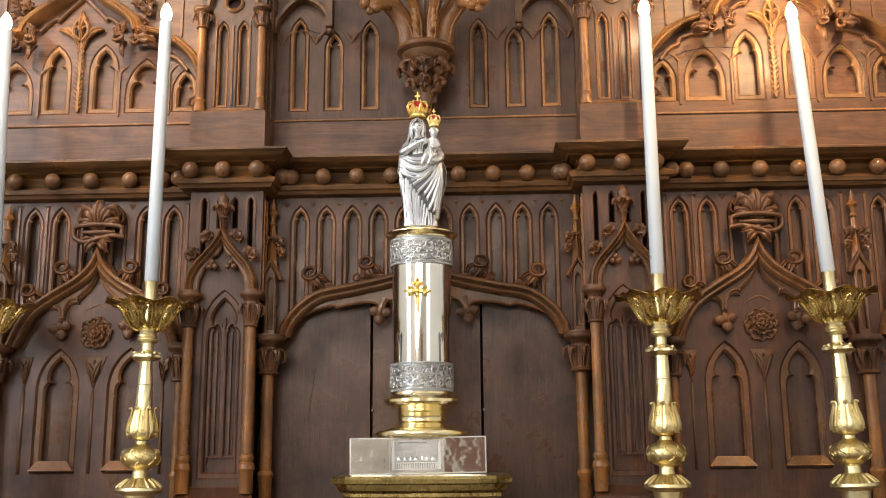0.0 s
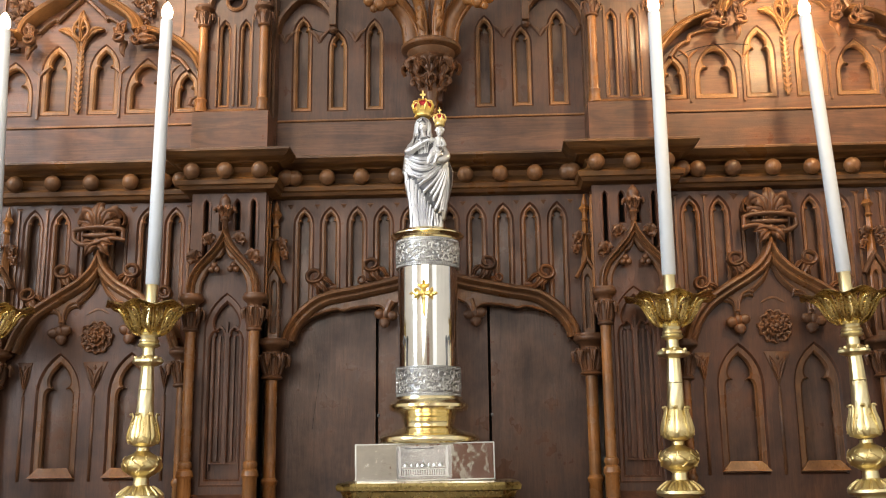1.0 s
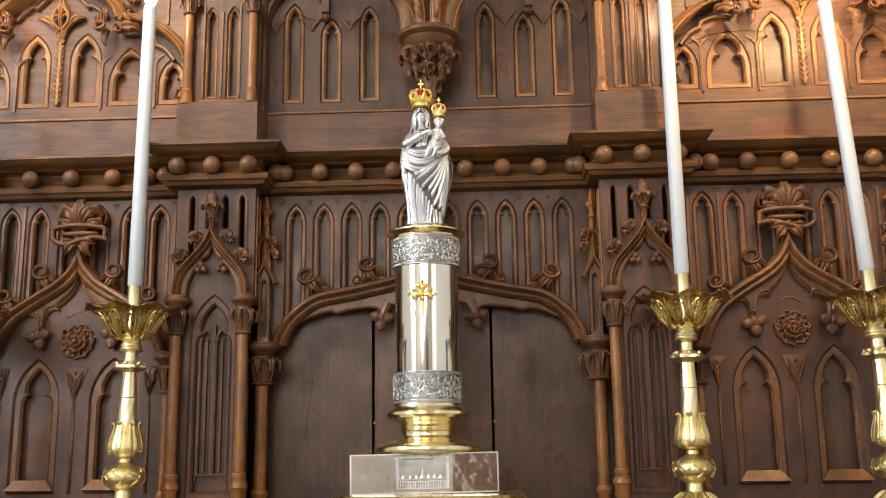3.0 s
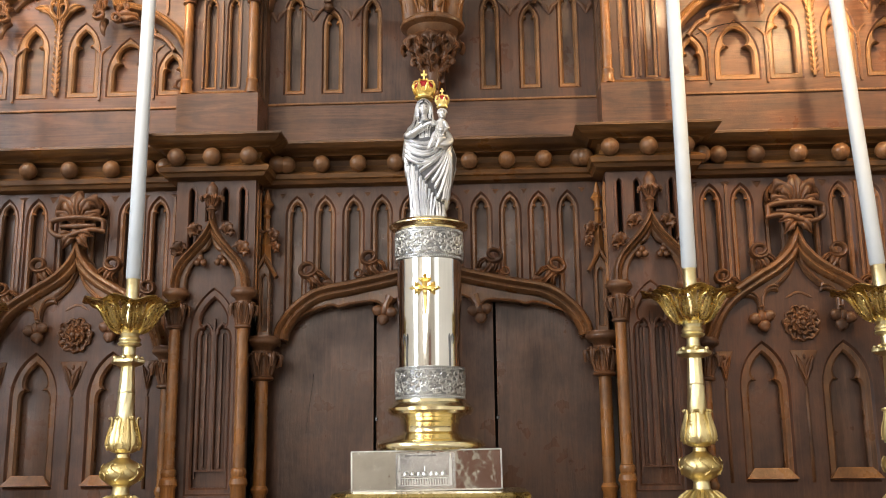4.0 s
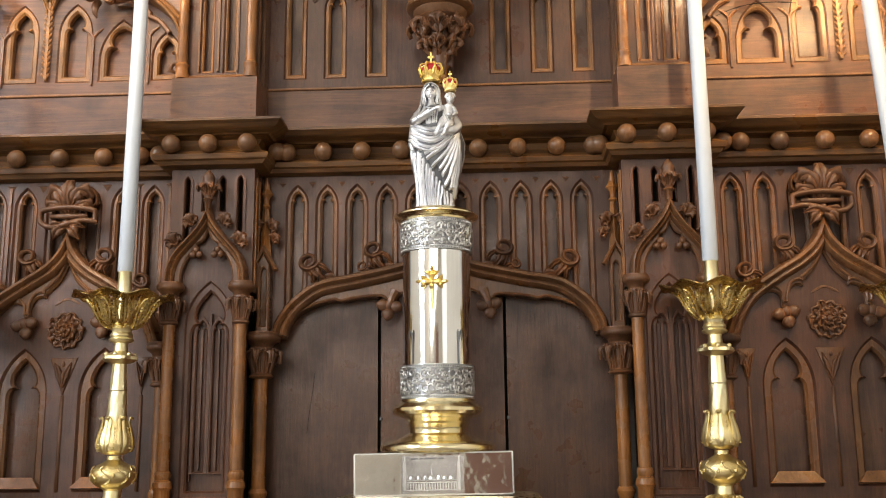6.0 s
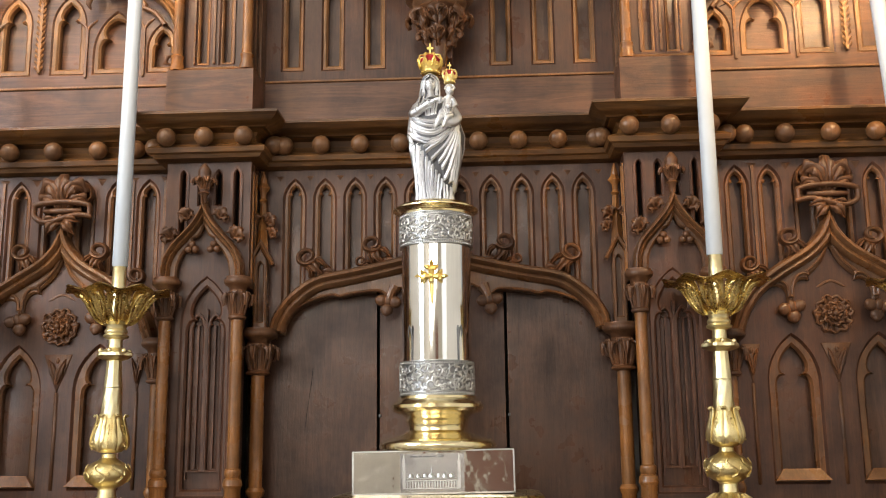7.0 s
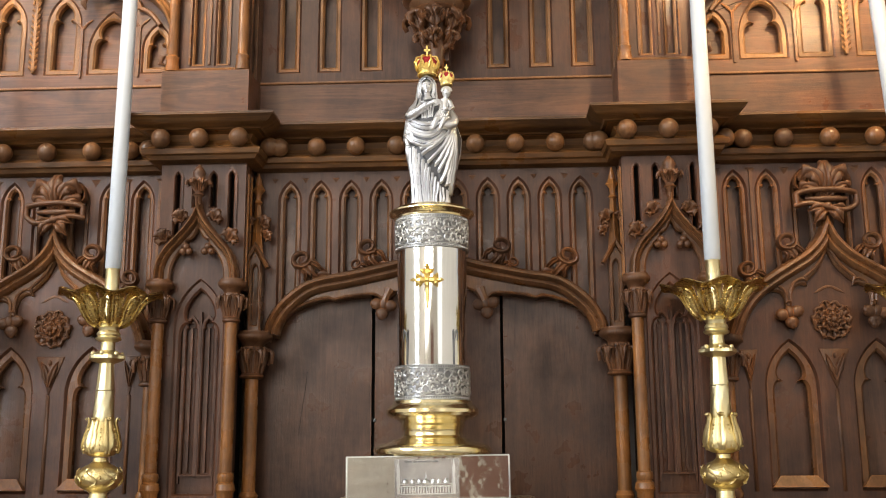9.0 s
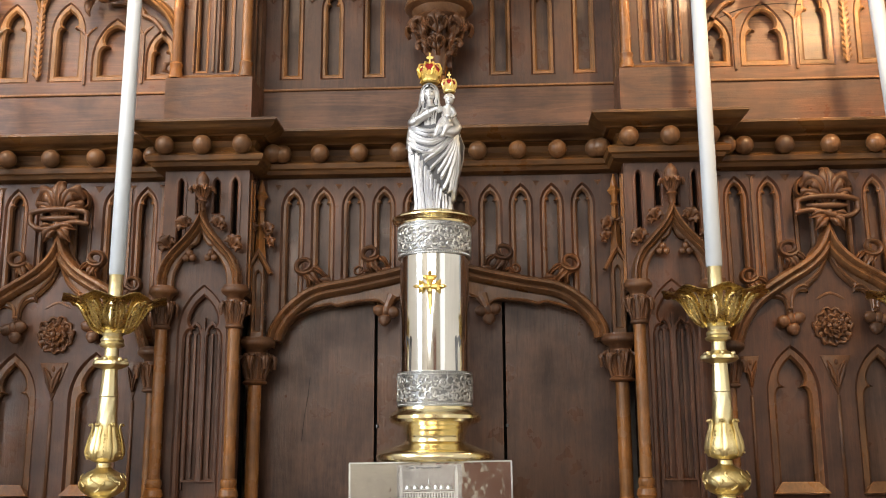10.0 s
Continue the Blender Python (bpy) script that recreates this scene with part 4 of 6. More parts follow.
# ---- upper stage ----
def upper_pilaster(flip):
    c, y = 0.6595, -0.085
    pil = thing("upper_pilaster", (c, -0.05, 2.555), "oak upper pilaster with paired shafts and narrow lancets", "pilaster", "upper pilasters", "", flip)
    part("plinth", Shape().box(0.531, 0.788, -0.122, 0.0, 2.556, 2.706, 0.003), OAK_X, pil)
    holes = [lancet(c + o, 2.735, 0.036, 3.045, 1.1) for o in (-0.036, 0.036)]
    ring = [(c + 0.024 * math.cos(a), 3.115 + 0.024 * math.sin(a)) for a in [2 * math.pi * k / 20 for k in range(20)]]
    part("body", Shape().plate([[(0.545, 2.707), (0.775, 2.707), (0.775, 3.75), (0.545, 3.75)], ring] + holes, y, 0.0, 0.005), OAK, pil)
    part("recess_back", Shape().box(0.55, 0.77, y + 0.028, y + 0.04, 2.71, 3.7), OAK, pil)
    part("roundel", Shape().sweep([(c + 0.030 * math.cos(a), 3.115 + 0.030 * math.sin(a)) for a in [2 * math.pi * k / 22 for k in range(22)]], [(0.006, 0), (0.006, 0.006), (0.0, 0.010), (-0.006, 0.006), (-0.006, 0)], y, True), OAK_MOULD, pil)
    for o in (-0.036, 0.036):
        part("lancet_frame", lancet_frame(c + o, 2.735, 0.036, 3.045, 0.022, y + 0.006, 0.02, 0.004, 1.1), OAK_FRAME, pil)
    part("fillet", Shape().box(c - 0.003, c + 0.003, y - 0.006, y + 0.002, 2.735, 3.03, 0.001).box(c - 0.062, c - 0.057, y - 0.005, y + 0.002, 2.735, 3.06, 0.001).box(c + 0.057, c + 0.062, y - 0.005, y + 0.002, 2.735, 3.06, 0.001), OAK_MOULD, pil)
    part("foot_board", Shape().add([(0.56, -0.118, 2.707), (0.76, -0.118, 2.707), (0.76, y, 2.726), (0.56, y, 2.726), (0.56, y, 2.707), (0.76, y, 2.707)], [(0, 1, 2, 3), (0, 3, 4), (1, 5, 2), (0, 4, 5, 1)]), OAK_SHAFT, pil)
    for x in (0.556, 0.764):
        yc = y - 0.018
        sh = part("colonnette", Shape().lathe([(0.0150, 2.75), (0.0145, 3.022)], (x, yc, 0), 18), OAK_SHAFT, pil, "honey-brown turned shaft")
        part("capital", capital_shape(x, yc, 3.092, 3.012, 0.0150, 7, 9), OAK_CARVED, sh)
        part("base", Shape().lathe([(0.0215, 2.707), (0.0215, 2.718), (0.018, 2.730), (0.0175, 2.744), (0.0195, 2.748), (0.0195, 2.753), (0.0155, 2.757)], (x, yc, 0), 16), OAK_SHAFT, sh)
    arc = smooth_path([(0, 3.235), (0.03, 3.215), (0.075, 3.165), (0.094, 3.11), (0.096, 3.09)], 4)
    part("arch", Shape().sweep(mirrored(arc, c), [(-o * 1.2, d * 1.6) for o, d in FILLET], y, mid=c), OAK_MOULD, pil)
    part("flank_fillet", Shape().box(0.541, 0.545, y + 0.03, y + 0.038, 2.72, 3.5).box(0.535, 0.5448, -0.012, 0.045, 2.556, 3.7), OAK_MOULD, pil)
    return pil


upper_pilaster(-1)
upper_pilaster(1)


def upper_side(flip, cx):
    bay = thing("upper_panel", (cx, 0, 2.556), "oak upper panel with lancets under cusped arches", "wall panel", "upper panels", "structure", flip)
    wide = ((-0.238, 0.136, 2.948), (0.238, 0.136, 2.948))
    slim = ((-0.086, 0.100, 3.005), (0.086, 0.100, 3.005))
    edge = ((-0.382, 0.085, 2.905), (0.382, 0.085, 2.905))
    every = wide + slim + edge
    holes = [lancet(cx + o, 2.752, w, top, 0.95, 8) for o, w, top in every]
    part("panel", Shape().plate([[(0.77, 2.70), (2.8, 2.70), (2.8, 3.75), (0.77, 3.75)]] + holes, 0.0, 0.03, 0.006), OAK_X, bay)
    part("panel_back", Shape().box(0.77, 2.8, 0.032, 0.05, 2.70, 3.75), OAK_X, bay)
    part("plinth_board", Shape().box(0.77, 2.8, -0.006, 0.05, 2.556, 2.698, 0.002), OAK_X, bay)
    part("board_bead", Shape().box(0.77, 2.8, -0.011, 0.02, 2.6985, 2.7065, 0.002), OAK_FRAME, bay)
    for o, w, top in every:
        part("lancet_frame", lancet_frame(cx + o, 2.752, w, top, w - 0.034, 0.003, 0.024, 0.006, 0.95, 1.2 if w < 0.12 else 0.98), OAK_FRAME, bay)
    rib = Shape()
    for o in (-0.325, -0.145, 0.145, 0.325):
        rib.box(cx + o - 0.004, cx + o + 0.004, -0.007, 0.002, 2.735, 2.90, 0.0015)
        for sg in (-1, 1):
            rib.tube([(cx + o, -0.002, 2.895), (cx + o + sg * 0.012, -0.003, 2.912), (cx + o + sg * 0.030, -0.002, 2.925)], [(0.004, 0.004), (0.005, 0.003), (0.002, 0.002)], 6)
    part("branching_fillet", rib, OAK_MOULD, bay)
    # leafy stalk with a cross-shaped head
    st = Shape().box(cx - 0.004, cx + 0.004, -0.012, 0.002, 2.752, 3.03, 0.001)
    for k in range(13):
        z = 2.762 + 0.019 * k
        for sg in (-1, 1):
            st.tube([(cx + sg * 0.003, -0.008, z), (cx + sg * 0.010, -0.012, z + 0.008), (cx + sg * 0.012, -0.010, z + 0.014)], [(0.003, 0.004), (0.0045, 0.004), (0.002, 0.002)], 5)
    for sg in (-1, 1):
        st.blade(smooth_path([(cx + sg * 0.004, -0.008, 2.985), (cx + sg * 0.022, -0.014, 3.030), (cx + sg * 0.050, -0.020, 3.058), (cx + sg * 0.082, -0.012, 3.062)], 4), [0.006] * 4 + [0.011] * 4 + [0.012] * 3 + [0.007, 0.003], bulge=0.005, lobes=2, thick=0.010)
        st.tube(smooth_path([(cx + sg * 0.004, -0.012, 3.020), (cx + sg * 0.026, -0.020, 3.046), (cx + sg * 0.022, -0.020, 3.080), (cx, -0.016, 3.108)], 4), (0.0065, 0.009), 7)
        st.tube(smooth_path([(cx + sg * 0.030, -0.016, 3.062), (cx + sg * 0.014, -0.022, 3.070), (cx, -0.020, 3.056)], 3), (0.005, 0.007), 7)
    st.blade(smooth_path([(cx, -0.014, 3.020), (cx, -0.026, 3.066), (cx, -0.018, 3.110), (cx, -0.008, 3.138)], 4), [0.006] * 5 + [0.012] * 5 + [0.008, 0.005, 0.002], bulge=0.005, lobes=2, thick=0.010)
    part("leafy_stalk", st, OAK_FRAME, bay)
    # cusped arches
    for sg in (-1, 1):
        low = smooth_path([(cx + sg * 0.430, 2.880), (cx + sg * 0.408, 2.925), (cx + sg * 0.360, 2.976), (cx + sg * 0.300, 3.012), (cx + sg * 0.240, 3.030), (cx + sg * 0.196, 3.034)], 5)
        part("lower_arch", Shape().sweep(low, [(sg * o * 0.85, d * 1.35) for o, d in HOOD]), OAK_FRAME, bay)
        part("lower_foil", Shape().sweep(smooth_path([(cx + sg * 0.384, 2.895), (cx + sg * 0.352, 2.935), (cx + sg * 0.318, 2.952), (cx + sg * 0.312, 2.972), (cx + sg * 0.262, 2.988), (cx + sg * 0.222, 2.990)], 3),
                                         [(sg * o, d) for o, d in FILLET]), OAK_MOULD, bay)
        up = smooth_path([(cx + sg * 0.196, 3.034), (cx + sg * 0.180, 3.075), (cx + sg * 0.135, 3.115), (cx + sg * 0.080, 3.150), (cx + sg * 0.030, 3.195), (cx, 3.25)], 5)
        part("upper_arch", Shape().sweep(up, [(sg * o * 0.95, d * 1.45) for o, d in HOOD]), OAK_FRAME, bay)
        part("upper_foil", Shape().sweep(smooth_path([(cx + sg * 0.150, 3.052), (cx + sg * 0.128, 3.078), (cx + sg * 0.098, 3.098), (cx + sg * 0.086, 3.092), (cx + sg * 0.062, 3.118), (cx, 3.18)], 3),
                                         [(sg * o, d) for o, d in FILLET]), OAK_MOULD, bay)
        piece("scroll_cusp", CROCKET, bay, (cx + sg * 0.160, -0.050, 3.012), sg * 160, 0.85, sg)
        piece("scroll_cusp", CROCKET_B, bay, (cx + sg * 0.222, -0.050, 3.000), sg * 240, 0.78, -sg)
        tip = Shape().tube([(cx + sg * 0.162, -0.030, 3.000), (cx + sg * 0.166, -0.056, 2.972), (cx + sg * 0.168, -0.060, 2.950), (cx + sg * 0.172, -0.050, 2.938)], [(0.014, 0.012), (0.012, 0.012), (0.008, 0.008), (0.002, 0.003)], 10)
        tip.blade(smooth_path([(cx + sg * 0.212, -0.050, 2.996), (cx + sg * 0.244, -0.082, 2.994), (cx + sg * 0.272, -0.072, 2.996), (cx + sg * 0.284, -0.052, 2.990)], 4), 0.018, bulge=0.008, lobes=3, thick=0.020)
        part("cusp_end", tip, OAK_CARVED, bay)
        for o, z in ((0.215, 3.085), (0.235, 3.12), (0.20, 3.15), (0.24, 3.16)):
            piece("leaf_cluster", LEAF, bay, (cx + sg * o, -0.006, z), sg * 30, 1.1)
        part("spandrel_fillet", Shape().box(cx + sg * 0.29 - 0.005, cx + sg * 0.29 + 0.005, -0.01, 0.002, 3.05, 3.7, 0.002).box(cx + sg * 0.36 - 0.004, cx + sg * 0.36 + 0.004, -0.008, 0.002, 3.03, 3.7, 0.002), OAK_MOULD, bay)
        part("edge_scroll", Shape().tube([(cx + sg * 0.425, -0.01, 2.80), (cx + sg * 0.405, -0.02, 2.79), (cx + sg * 0.40, -0.018, 2.77), (cx + sg * 0.415, -0.012, 2.765)], [(0.006, 0.006), (0.009, 0.007), (0.008, 0.007), (0.004, 0.004)], 6), OAK_CARVED, bay)
    return bay


upper_side(-1, 1.230)
lit_bay = upper_side(1, 1.219)
part("crack", Shape().tube(smooth_path([(0.855, -0.0006, 2.905), (0.93, -0.0006, 2.934), (1.02, -0.0006, 2.945), (1.10, -0.0006, 2.940)], 4), (0.0013, 0.0009), 5), DARK, lit_bay)


def upper_centre():
    y = 0.05
    bay = thing("upper_panel", (0, y, 2.556), "recessed dark oak upper panel with six slim lancets", "wall panel", "upper panels", "structure")
    every = [(s * x, top, w) for s in (-1, 1) for x, top, w in ((0.195, 3.096, 0.060), (0.325, 3.055, 0.062), (0.452, 3.112, 0.062))]
    holes = [lancet(x, 2.762, w, top, 1.05) for x, top, w in every]
    part("panel", Shape().plate([[(-0.545, 2.71), (0.545, 2.71), (0.545, 3.75), (-0.545, 3.75)]] + holes, y, y + 0.03, 0.006), OAK, bay)
    part("panel_back", Shape().box(-0.545, 0.545, y + 0.032, y + 0.05, 2.71, 3.75), OAK_DOOR, bay)
    part("plinth_board", Shape().box(-0.545, 0.545, y - 0.008, y + 0.04, 2.556, 2.716, 0.002), OAK_X, bay)
    part("board_bead", Shape().box(-0.545, 0.545, y - 0.012, y + 0.03, 2.7165, 2.724, 0.002), OAK_FRAME, bay)
    for x, top, w in every:
        part("lancet_frame", lancet_frame(x, 2.762, w, top, w - 0.026, y + 0.004, 0.022, 0.006, 1.05, 1.2), OAK_FRAME, bay)
    tw = Shape()
    for s in (-1, 1):
        for x in (0.262, 0.392, 0.515):
            for sg in (-1, 1):
                tw.tube([(s * x, y - 0.003, 3.015), (s * x + sg * 0.012, y - 0.006, 3.04), (s * x + sg * 0.036, y - 0.004, 3.062)], [(0.004, 0.003), (0.008, 0.004), (0.002, 0.002)], 6)
    part("branching_fillet", tw, OAK_CARVED, bay)
    part("crack", Shape().tube([(-0.43, y - 0.0004, 3.075), (-0.395, y - 0.0004, 3.058), (-0.355, y - 0.0004, 3.050), (-0.33, y - 0.0004, 3.036)], (0.0016, 0.001), 5), DARK, bay)
    for s in (-1, 1):
        hang = smooth_path([(s * 0.532, 3.045), (s * 0.515, 3.10), (s * 0.455, 3.165), (s * 0.40, 3.155), (s * 0.365, 3.12), (s * 0.348, 3.085)], 5)
        part("hanging_arch", Shape().sweep(hang, [(s * o * 1.5, d * 2.2) for o, d in FILLET], y), OAK_MOULD, bay)
        part("hanging_end", Shape().box(s * 0.340 - 0.012, s * 0.340 + 0.012, y - 0.045, y - 0.002, 3.062, 3.75, 0.003).ball((s * 0.34, y - 0.02, 3.055), 0.016, 10), OAK_MOULD, bay)
    return bay


upper_centre()


def corbel():
    x, y = 0.013, -0.075
    cb = thing("corbel", (x, 0.04, 2.70), "carved oak corbel with leaves and flaring ribs", "corbel")
    part("back_block", Shape().box(x - 0.035, x + 0.035, y + 0.02, 0.05, 2.74, 3.4, 0.004), OAK, cb)
    part("ring", Shape().lathe([(0.070, 2.884), (0.080, 2.900), (0.082, 2.906), (0.096, 2.912), (0.101, 2.916), (0.103, 2.922), (0.101, 2.928), (0.096, 2.932), (0.084, 2.940), (0.060, 2.942)], (x, y, 0), 36), OAK_MOULD, cb)
    leaf = Shape().lathe([(0.016, 2.715), (0.020, 2.745), (0.026, 2.775), (0.042, 2.83), (0.060, 2.868), (0.074, 2.884)], (x, y, 0), 20)
    rng = random.Random(4)
    up = Vector((0, 0, 1))
    for row, (n, r0, zc, k) in enumerate(((7, 0.050, 2.846, 0.86), (5, 0.030, 2.798, 0.66))):
        for i in range(n):
            a = 2 * math.pi * (i + 0.5 * row) / n + rng.uniform(-0.08, 0.08) + 0.2
            d, e = Vector((math.cos(a), math.sin(a), 0)), Vector((-math.sin(a), math.cos(a), 0))
            c = Vector((x, y, zc)) + d * r0
            tilt = e * rng.uniform(-0.010, 0.010)
            leaf.blade(smooth_path([c - d * 0.012 - up * 0.046 * k, c + d * 0.012 * k - up * 0.026 * k, c + d * 0.022 * k + up * 0.004, c + d * 0.042 * k + up * 0.022 * k + tilt, c + d * 0.054 * k + up * 0.006 * k + tilt, c + d * 0.046 * k - up * 0.014 * k], 4),
                       [0.010 * k] * 5 + [0.018 * k] * 5 + [0.023 * k] * 5 + [0.021 * k, 0.018 * k, 0.014 * k, 0.010 * k, 0.006 * k, 0.003], out=d, bulge=0.006, lobes=4.5, thick=0.006, ripple=0.34)
            # folded side lobes with deep eyes between them
            for sg in (-1, 1):
                leaf.blade(smooth_path([c + e * (sg * 0.008 * k) - up * 0.020 * k, c + e * (sg * 0.022 * k) + d * 0.020 * k - up * 0.002, c + e * (sg * 0.030 * k) + d * 0.030 * k + up * 0.014 * k, c + e * (sg * 0.034 * k) + d * 0.022 * k - up * 0.004 * k], 3),
                           [0.005, 0.007, 0.010, 0.012, 0.012, 0.011, 0.009, 0.006, 0.004, 0.002], out=d, bulge=0.004, thick=0.004)
    part("leaf_capital", leaf, OAK_CARVED, cb, "", 50)
    part("foot", Shape().lathe([(0.008, 2.69), (0.018, 2.70), (0.020, 2.735), (0.026, 2.742), (0.020, 2.75)], (x, y + 0.02, 0), 14), OAK_SHAFT, cb)
    for sx, sy, w in ((-1, -0.5, 0.034), (1, -0.5, 0.034), (-0.36, -0.9, 0.019), (0.36, -0.9, 0.019)):
        pts = [(x + sx * 0.060, y + sy * 0.05, 2.938), (x + sx * 0.068, y + sy * 0.06, 3.00), (x + sx * 0.094, y + sy * 0.08, 3.05), (x + sx * 0.140, y + sy * 0.12, 3.095), (x + sx * 0.21, y + sy * 0.18, 3.135), (x + sx * 0.30, y + sy * 0.26, 3.20)]
        rib = Shape().tube(smooth_path(pts, 3), (w, 0.020), 8)
        for off in (-0.8, 0.8):
            rib.tube(smooth_path([Vector(p) + Vector((-off * w * 0.8, -0.013, off * w * 0.7)) for p in pts], 3), (0.004, 0.006), 6)
        part("rib", rib, OAK_SHAFT, cb, "", 75)
    for sg in (-1, 1):
        s = Shape().tube([(x + sg * 0.12, y - 0.07, 3.07), (x + sg * 0.150, y - 0.09, 3.062), (x + sg * 0.175, y - 0.10, 3.050), (x + sg * 0.195, y - 0.10, 3.054)], [(0.020, 0.016), (0.026, 0.018), (0.030, 0.022), (0.012, 0.012)], 8)
        s.ball((x + sg * 0.162, y - 0.105, 3.040), 0.020, 10).ball((x + sg * 0.198, y - 0.105, 3.058), 0.022, 10).ball((x + sg * 0.184, y - 0.110, 3.026), 0.014, 8)
        part("rib_boss", s, OAK_SHAFT, cb, "", 75)
        ac = Shape()
        for k in range(5):
            ac.tube([(x + sg * 0.020, y - 0.07, 2.962 + 0.026 * k), (x + sg * 0.034, y - 0.085, 2.985 + 0.026 * k), (x + sg * 0.028, y - 0.08, 3.004 + 0.028 * k)], [(0.006, 0.006), (0.011, 0.008), (0.003, 0.003)], 6)
        part("acanthus", ac, OAK_SHAFT, cb, "", 75)
    part("mullion", Shape().tube([(x - 0.002, y - 0.03, 2.962), (x - 0.004, y - 0.05, 3.2)], 0.005, 8), OAK_MOULD, cb)


corbel()

# ---- altar shelf and gilded stand ----
shelf = Shape().box(-2.6, 2.6, -0.62, 0.0, 1.19, 1.25, 0.006).box(-2.6, 2.6, -0.56, 0.0, 0.0, 1.19)
single("altar_shelf", shelf, OAK_X, "dark oak shelf behind the altar", "shelf", kind="structure")


def gilded_stand():
    c = 0.011
    st = thing("gilded_stand", (c, -0.25, 1.25), "dull gilded stand with a moulded, stepped top", "stand")
    prof = [(-0.02, 1.25), (0.0, 1.25), (0.0, 1.43), (0.012, 1.436), (0.012, 1.446), (0.024, 1.454), (0.030, 1.470), (0.042, 1.474), (0.044, 1.486), (0.038, 1.494), (0.02, 1.498), (-0.02, 1.498)]
    xo, xi, yf, ym = 0.218, 0.128, -0.40, -0.375
    path = [(c - xo, -0.10), (c - xo, ym + 0.02), (c - xo + 0.02, ym), (c - xi, ym), (c - xi, yf), (c + xi, yf), (c + xi, ym), (c + xo - 0.02, ym), (c + xo, ym + 0.02), (c + xo, -0.10)]
    part("moulded_body", Shape().plan_sweep(path, prof), GOLD_DULL, st)
    part("core", Shape().box(c - xo + 0.005, c + xo - 0.005, ym + 0.01, -0.10, 1.25, 1.496), GOLD_DULL, st)
    part("front_core", Shape().box(c - xi + 0.004, c + xi - 0.004, yf + 0.004, ym + 0.02, 1.25, 1.4955), GOLD_DULL, st)


gilded_stand()


# ---- silver plinth with an engraved church ----
def silver_plinth():
    x0, x1, y0, y1, z0, z1 = -0.194, 0.198, -0.372, -0.112, 1.499, 1.602
    pl = thing("silver_plinth", (0.003, -0.24, 1.499), "polished silver block engraved with a domed church", "plinth")
    part("block", Shape().box(x0, x1, y0, y1, z0, z1, 0.0015), SILVER_PLATE, pl)
    rim = Shape()
    rim.box(x0 - 0.001, x1 + 0.001, y0 - 0.003, y0 + 0.004, z1 - 0.002, z1 + 0.002, 0.0008).box(x0 - 0.001, x1 + 0.001, y0 - 0.003, y0 + 0.004, z0 - 0.0002, z0 + 0.004, 0.0008)
    rim.box(x0 - 0.002, x0 + 0.002, y0 - 0.003, y0 + 0.004, z0, z1, 0.0008).box(x1 - 0.002, x1 + 0.002, y0 - 0.003, y0 + 0.004, z0, z1, 0.0008)
    part("rim", rim, SILVER_CHASED, pl)
    e = Shape()
    y = y0 - 0.0016

    def bar(xa, xb, za, zb):
        e.box(xa, xb, y, y + 0.003, za, zb)

    def spire(x, w, za, zb):
        e.add([(x - w, y, za), (x + w, y, za), (x, y, zb), (x, y + 0.002, za)], [(0, 1, 2), (0, 2, 3), (1, 3, 2), (0, 3, 1)])
    cx, b = -0.002, 1.512
    bar(cx - 0.066, cx + 0.066, b, b + 0.0022)
    bar(cx - 0.062, cx + 0.062, b + 0.018, b + 0.0205)
    bar(cx - 0.062, cx + 0.062, b + 0.024, b + 0.0255)
    for k in range(19):
        bar(cx - 0.0605 + k * 0.0067, cx - 0.0580 + k * 0.0067, b + 0.003, b + 0.017)
    for x, w, h in ((-0.05, 0.007, 0.040), (-0.032, 0.006, 0.039), (-0.016, 0.005, 0.036), (0, 0.008, 0.052), (0.017, 0.005, 0.038), (0.032, 0.006, 0.040), (0.049, 0.007, 0.040)):
        e.lathe([(w, 0), (w * 1.05, 0.004), (w * 0.8, 0.008), (w * 0.25, 0.011), (w * 0.2, h - 0.026), (0.0002, h - 0.018)], (cx + x, y + 0.0018, b + 0.026), 8)
    for x in (-0.067, 0.067):
        bar(cx + x - 0.0035, cx + x + 0.0035, b, b + 0.058)
        spire(cx + x, 0.0045, b + 0.058, b + 0.084)
        bar(cx + x - 0.0045, cx + x + 0.0045, b + 0.036, b + 0.038)
    e.tube([(cx + 0.009 * math.cos(a), y + 0.001, b + 0.025 + 0.009 * math.sin(a)) for a in [math.pi * k / 8 for k in range(9)]], 0.0012, 5)
    part("etched_panel", Shape().box(cx - 0.076, cx + 0.080, y0 - 0.0012, y0 + 0.002, z0 + 0.005, z1 - 0.006), SILVER_ETCHED, pl, "dull etched panel")
    part("engraved_church", e, SILVER_CHASED, pl, "white engraved domes, towers and arcade")
    caption = Shape()
    for xa, xb in ((-0.052, -0.034), (-0.031, -0.022), (-0.019, 0.012), (0.015, 0.030)):
        caption.box(cx + xa, cx + xb, y, y + 0.003, 1.587, 1.591)
    part("engraved_line", caption, SILVER_DARK, pl)
    pl.rotation_euler = (0, radians(-0.6), 0)


silver_plinth()


# ---- silver pillar ----
PX, PY = 0.007, -0.26


